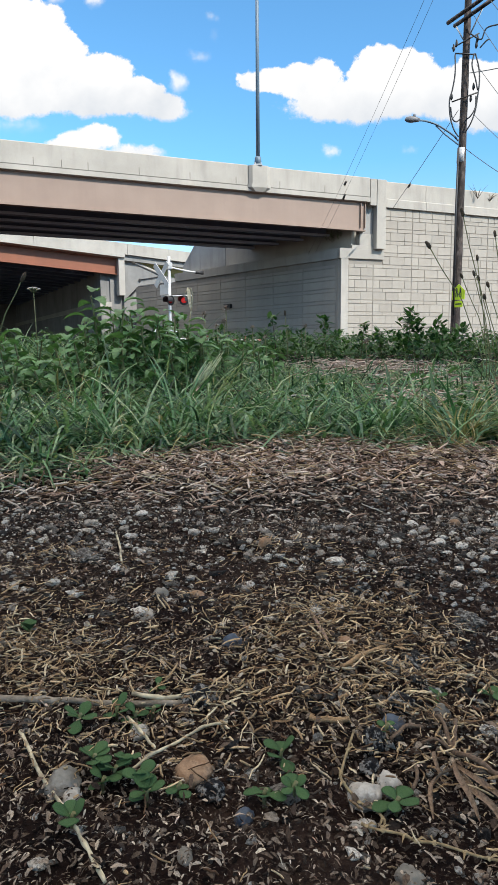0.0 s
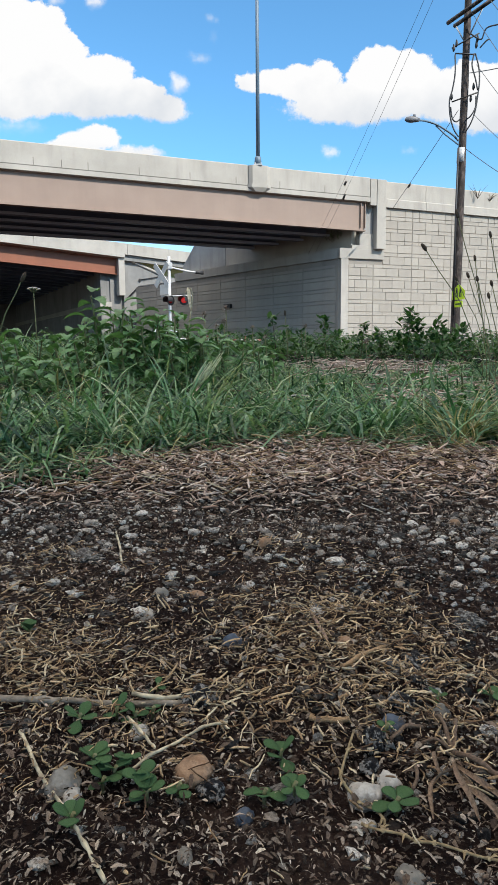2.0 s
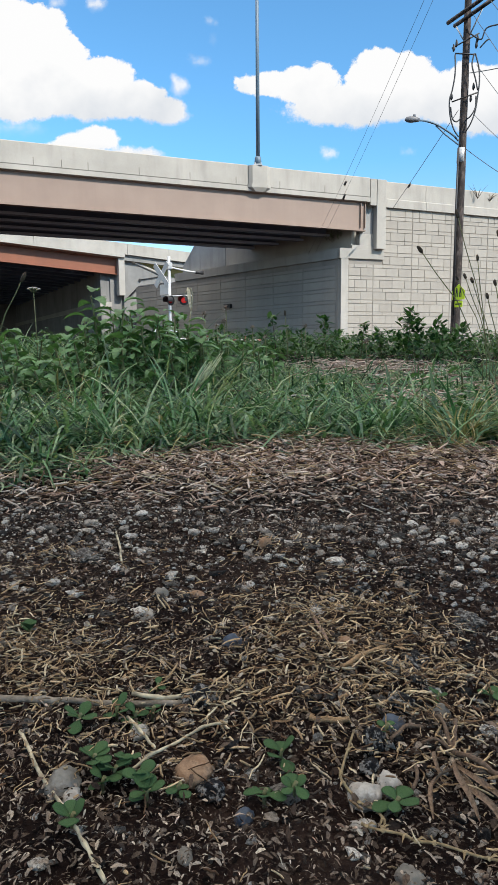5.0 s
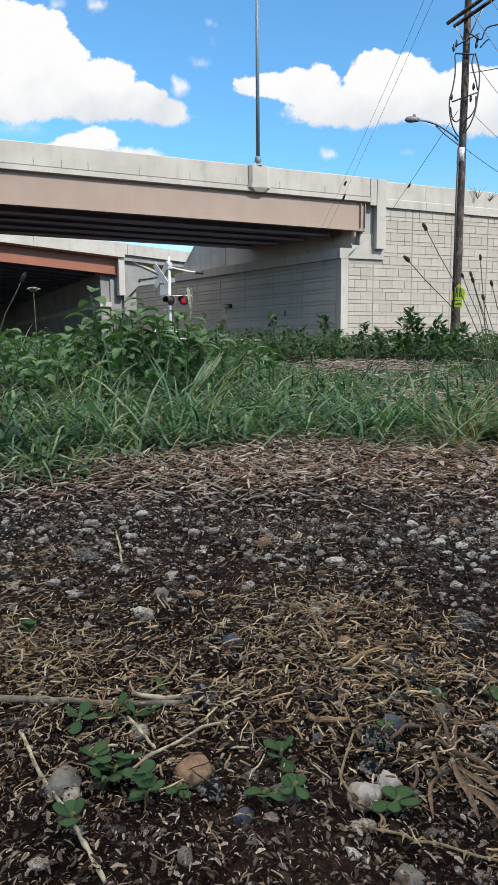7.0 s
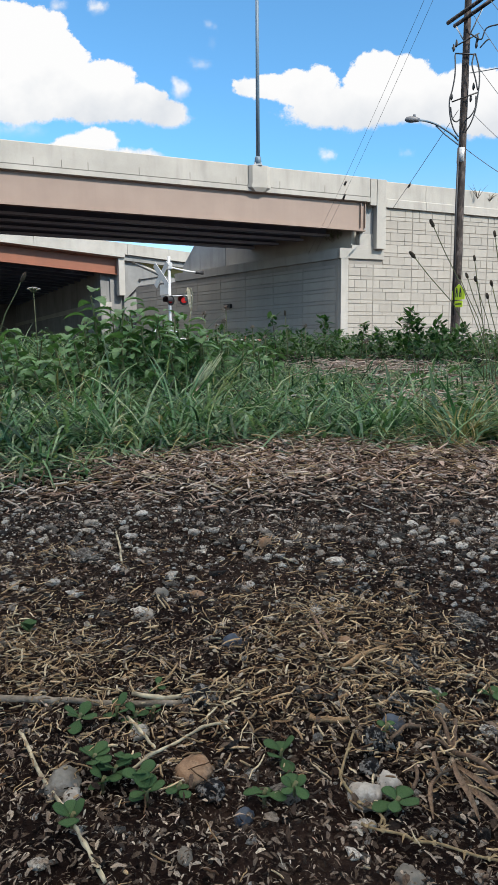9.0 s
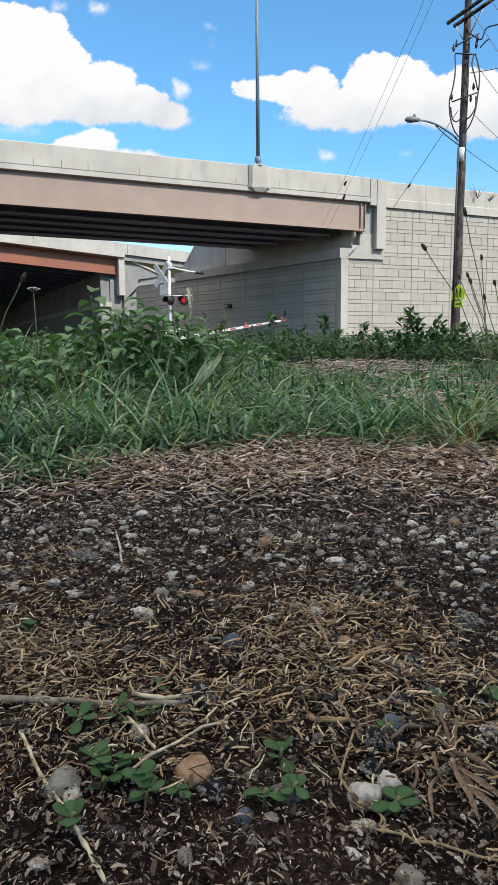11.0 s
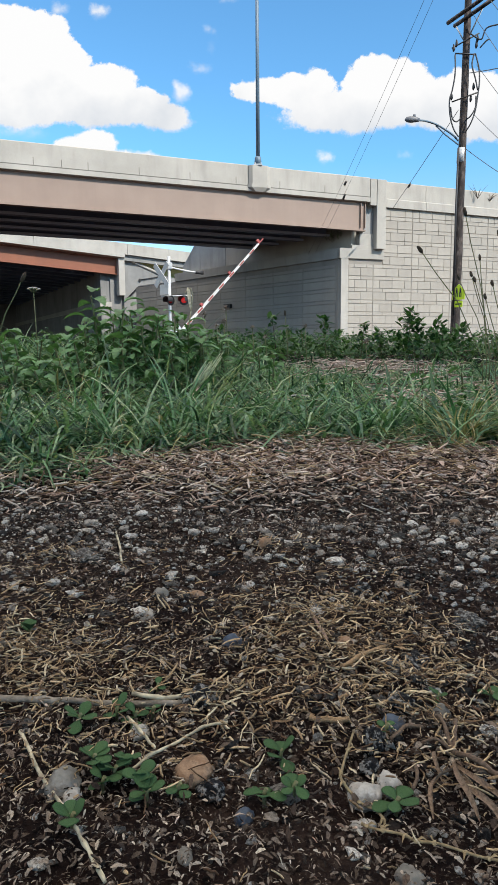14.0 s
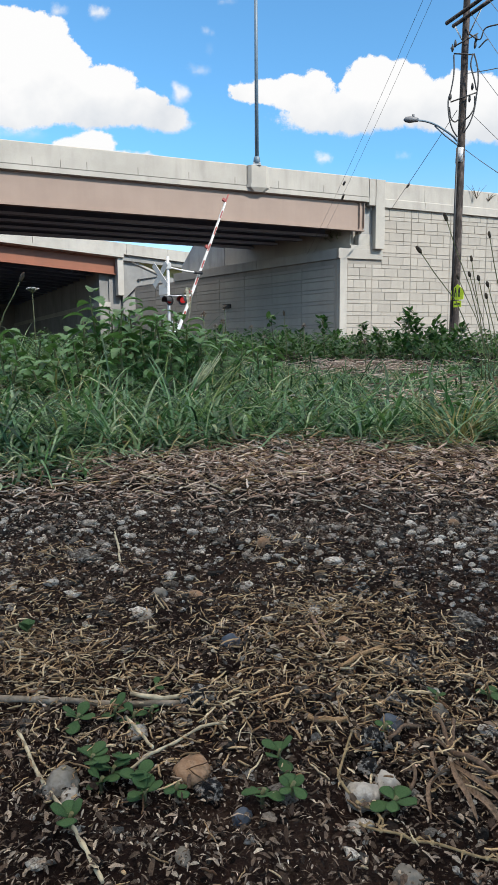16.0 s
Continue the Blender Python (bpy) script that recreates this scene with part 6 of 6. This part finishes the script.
# ---------- single tufts of grass ----------
def grass_tuft(x, y, n, length, width, material, seed, label):
    r = np.random.default_rng(seed)
    a = r.uniform(0, 6.283, n)
    L = length * (0.6 + 0.6 * r.random(n))
    start, bend = r.uniform(0.2, 1.1, n), r.uniform(0.5, 1.6, n)
    k = 8
    t = np.linspace(0, 1, k)
    ang = start[:, None] + bend[:, None] * t[None, :]
    step = L[:, None] / (k - 1)
    out = np.concatenate([np.zeros((n, 1)), np.cumsum(np.sin(ang[:, :-1]) * step, axis=1)], axis=1)
    up = np.concatenate([np.zeros((n, 1)), np.cumsum(np.cos(ang[:, :-1]) * step, axis=1)], axis=1)
    z = height(x, y)
    paths = np.stack([x + np.cos(a)[:, None] * (out + 0.006), y + np.sin(a)[:, None] * (out + 0.006), np.maximum(z + up - 0.004, z + np.where(t > 0.2, 0.006, -0.01)[None, :])], axis=2)
    w = width * (0.6 + 0.6 * r.random(n))[:, None] * np.array([0.6, 0.9, 1, 1, 0.9, 0.7, 0.4, 0.04])[None, :]
    side = np.stack([-np.sin(a), np.cos(a), np.zeros(n)], axis=1)
    t0 = thing("grass_tuft", (0, 0, 0), label, "grass tuft", group="grass tufts")
    for i in range(n):
        part("blade", strips("blade", paths[i:i + 1], w[i:i + 1], side[i:i + 1], 0.35), material, t0)


grass_tuft(0.315, 1.03, 34, 0.11, 0.0035, GRASS_PALE, 1, "pale green tuft of grass at the straw edge")
grass_tuft(0.20, 1.10, 22, 0.10, 0.006, GRASS, 2, "green tuft of grass at the straw edge")
grass_tuft(-0.12, 1.10, 26, 0.13, 0.0048, GRASS, 3, "broad-bladed green tuft at the straw edge")
grass_tuft(-0.20, 1.04, 26, 0.13, 0.0048, GRASS, 4, "broad-bladed green tuft at the straw edge")
grass_tuft(-0.05, 1.16, 30, 0.14, 0.0045, GRASS, 5, "green tuft of grass at the straw edge")
grass_tuft(0.10, 1.17, 24, 0.12, 0.0045, GRASS, 6, "green tuft of grass behind the straw hump")
grass_tuft(-0.30, 0.95, 22, 0.09, 0.006, GRASS, 7, "broad-bladed green tuft at the straw edge")
grass_tuft(0.40, 1.12, 24, 0.10, 0.004, GRASS, 8, "green tuft of grass at the straw edge")
grass_tuft(0.355, 1.10, 40, 0.17, 0.0032, GRASS_PALE, 9, "long pale green tuft drooping over the straw")
grass_tuft(0.25, 1.16, 34, 0.15, 0.0045, GRASS, 10, "green tuft of grass behind the straw edge")
grass_tuft(-0.13, 1.24, 44, 0.17, 0.0045, GRASS, 11, "long green tuft fanning out over the straw")
grass_tuft(-0.26, 1.12, 36, 0.15, 0.0045, GRASS, 12, "long green tuft fanning out over the straw")

# ---------- patterned wall blocks ----------
def wall_blocks():
    shared = {}

    def block(w, h):
        key = (round(w, 3), round(h, 3))
        if key not in shared:
            bm = bmesh.new()
            c = 0.007
            lo = [bm.verts.new((x, 0.0, z)) for x, z in ((0, 0), (w, 0), (w, h), (0, h))]
            hi = [bm.verts.new((x, -0.03, z)) for x, z in ((c, c), (w - c, c), (w - c, h - c), (c, h - c))]
            bm.faces.new(hi)
            for i in range(4):
                bm.faces.new((lo[i], lo[(i + 1) % 4], hi[(i + 1) % 4], hi[i]))
            bmesh.ops.recalc_face_normals(bm, faces=bm.faces)
            me = bpy.data.meshes.new("block")
            bm.to_mesh(me)
            bm.free()
            me.materials.append(BLOCK)
            shared[key] = me
        return shared[key]

    pitch, thin = 0.523, 0.168
    first = 3.53 - 7 * pitch
    for course in range(14):
        base = first + course * pitch - 0.52
        for row, (z, h) in enumerate(((base, pitch - thin - 0.012), (base + pitch - thin, thin - 0.024))):
            if z > 6.4:
                continue
            # wing side, in panels
            for s0 in (0.31, 1.545, 3.525, 5.61, 7.63, 9.7):
                s1 = {0.31: 1.545, 1.545: 3.525, 3.525: 5.61, 5.61: 7.63, 7.63: 9.7, 9.7: 11.8}[s0]
                a, w = s0 + 0.015, s1 - 0.015
                if z + h > 4.22 and s0 < 2.0:
                    a = 2.02
                    if s0 < 1.0:
                        continue
                n = max(1, round((w - a) / (0.66 if row == 0 else 0.8)))
                shift = (0.5 if (course + row) % 2 else 0.0)
                cuts = [a] + [a + (w - a) * (i + shift) / n for i in range(1 if shift == 0 else 0, n) if 0.12 < (i + shift) / n * (w - a) < (w - a) - 0.12] + [w]
                hh = min(h, 6.55 - z)
                for c0, c1 in zip(cuts, cuts[1:]):
                    ob = part("block", block(c1 - c0 - 0.006, hh), BLOCK, ABUTMENT)
                    ob.matrix_basis = BRIDGE @ Matrix.Translation((c0 + 0.006, 0.044, z))
            # face under the bridge, long strips
            if z + h < 4.26:
                for i in range(8):
                    ob = part("block", block(1.985, h - 0.014), BLOCK, ABUTMENT)
                    ob.matrix_basis = ABUT @ Matrix.Translation((0.36 + 2.0 * i, 0.044, z))


wall_blocks()


def motions():
    # clouds drift slowly over the whole clip
    for ob, x, y, dx, dy, far in CLOUDS:
        rows = []
        for t in (0.0, 8.0, 16.0):
            k = t / 16.0
            px, py = x + dx * k, y + dy * k
            rows.append((t, VIEW @ Matrix.Translation(((px - 441) * far / 1180, (784 - py) * far / 1180, -far))))
        walk(ob, rows)
    # the gate arm stays down, then rises
    base = Matrix.Translation(ARM_AT) @ Matrix.Rotation(radians(ARM_TURN), 4, "Z")
    rows = [(t, base @ Matrix.Rotation(radians(-a), 4, "Y")) for t, a in
            ((0.0, 0), (9.6, 0), (10.1, 0.4), (10.6, 4.0), (11.3, 11.8), (11.9, 18.8), (12.5, 25.8), (13.1, 32.4), (13.7, 38.9), (14.3, 45.5), (15.1, 54.0), (15.8, 61.9), (16.0, 64.3))]
    walk(GATE, rows)
    # seed stalks sway in the wind
    for ob, rest, sway in ((STALK_A, 0.0, ((0, 4), (0.5, 1), (1, 1), (1.5, 4), (2, 2), (2.5, 3.5), (3, 3.5), (3.5, -4), (4, 6), (5, 0), (6, -3), (6.5, -6), (7, -7), (7.5, 2), (8, -11), (8.5, -2), (9, -4),
                                           (10, 1), (11, 2), (11.5, 2), (12, 1), (12.5, 5), (13, -2), (13.5, 2), (14, 0), (14.5, -2), (15, 3), (15.5, 1), (16, 0))),
                           (STALK_B, 0.0, ((0, 2), (1, 1), (2, 0), (3, -1), (3.5, -8), (4, 1), (5, 0), (6, -4), (6.5, -9), (7, -13), (7.5, -7), (8, -16), (8.5, -11), (9, -10), (10, -2), (11, 3), (11.5, 4),
                                           (12, 5), (12.5, 8), (13, 2), (13.5, 5), (14, 3), (14.5, 3), (15, 1), (15.5, -2), (16, -4)))):
        at = ob.matrix_basis.copy()
        walk(ob, [(t, at @ Matrix.Rotation(radians(a), 4, "Y")) for t, a in sway])
    for i, ob in enumerate(STALKS):
        at = ob.matrix_basis.copy()
        walk(ob, [(t, at @ Matrix.Rotation(radians(2.0 * math.sin(t * 1.9 + i * 1.3) + 1.2 * math.sin(t * 3.1 + i)), 4, "Y")) for t in np.linspace(0, 16, 33)])


motions()
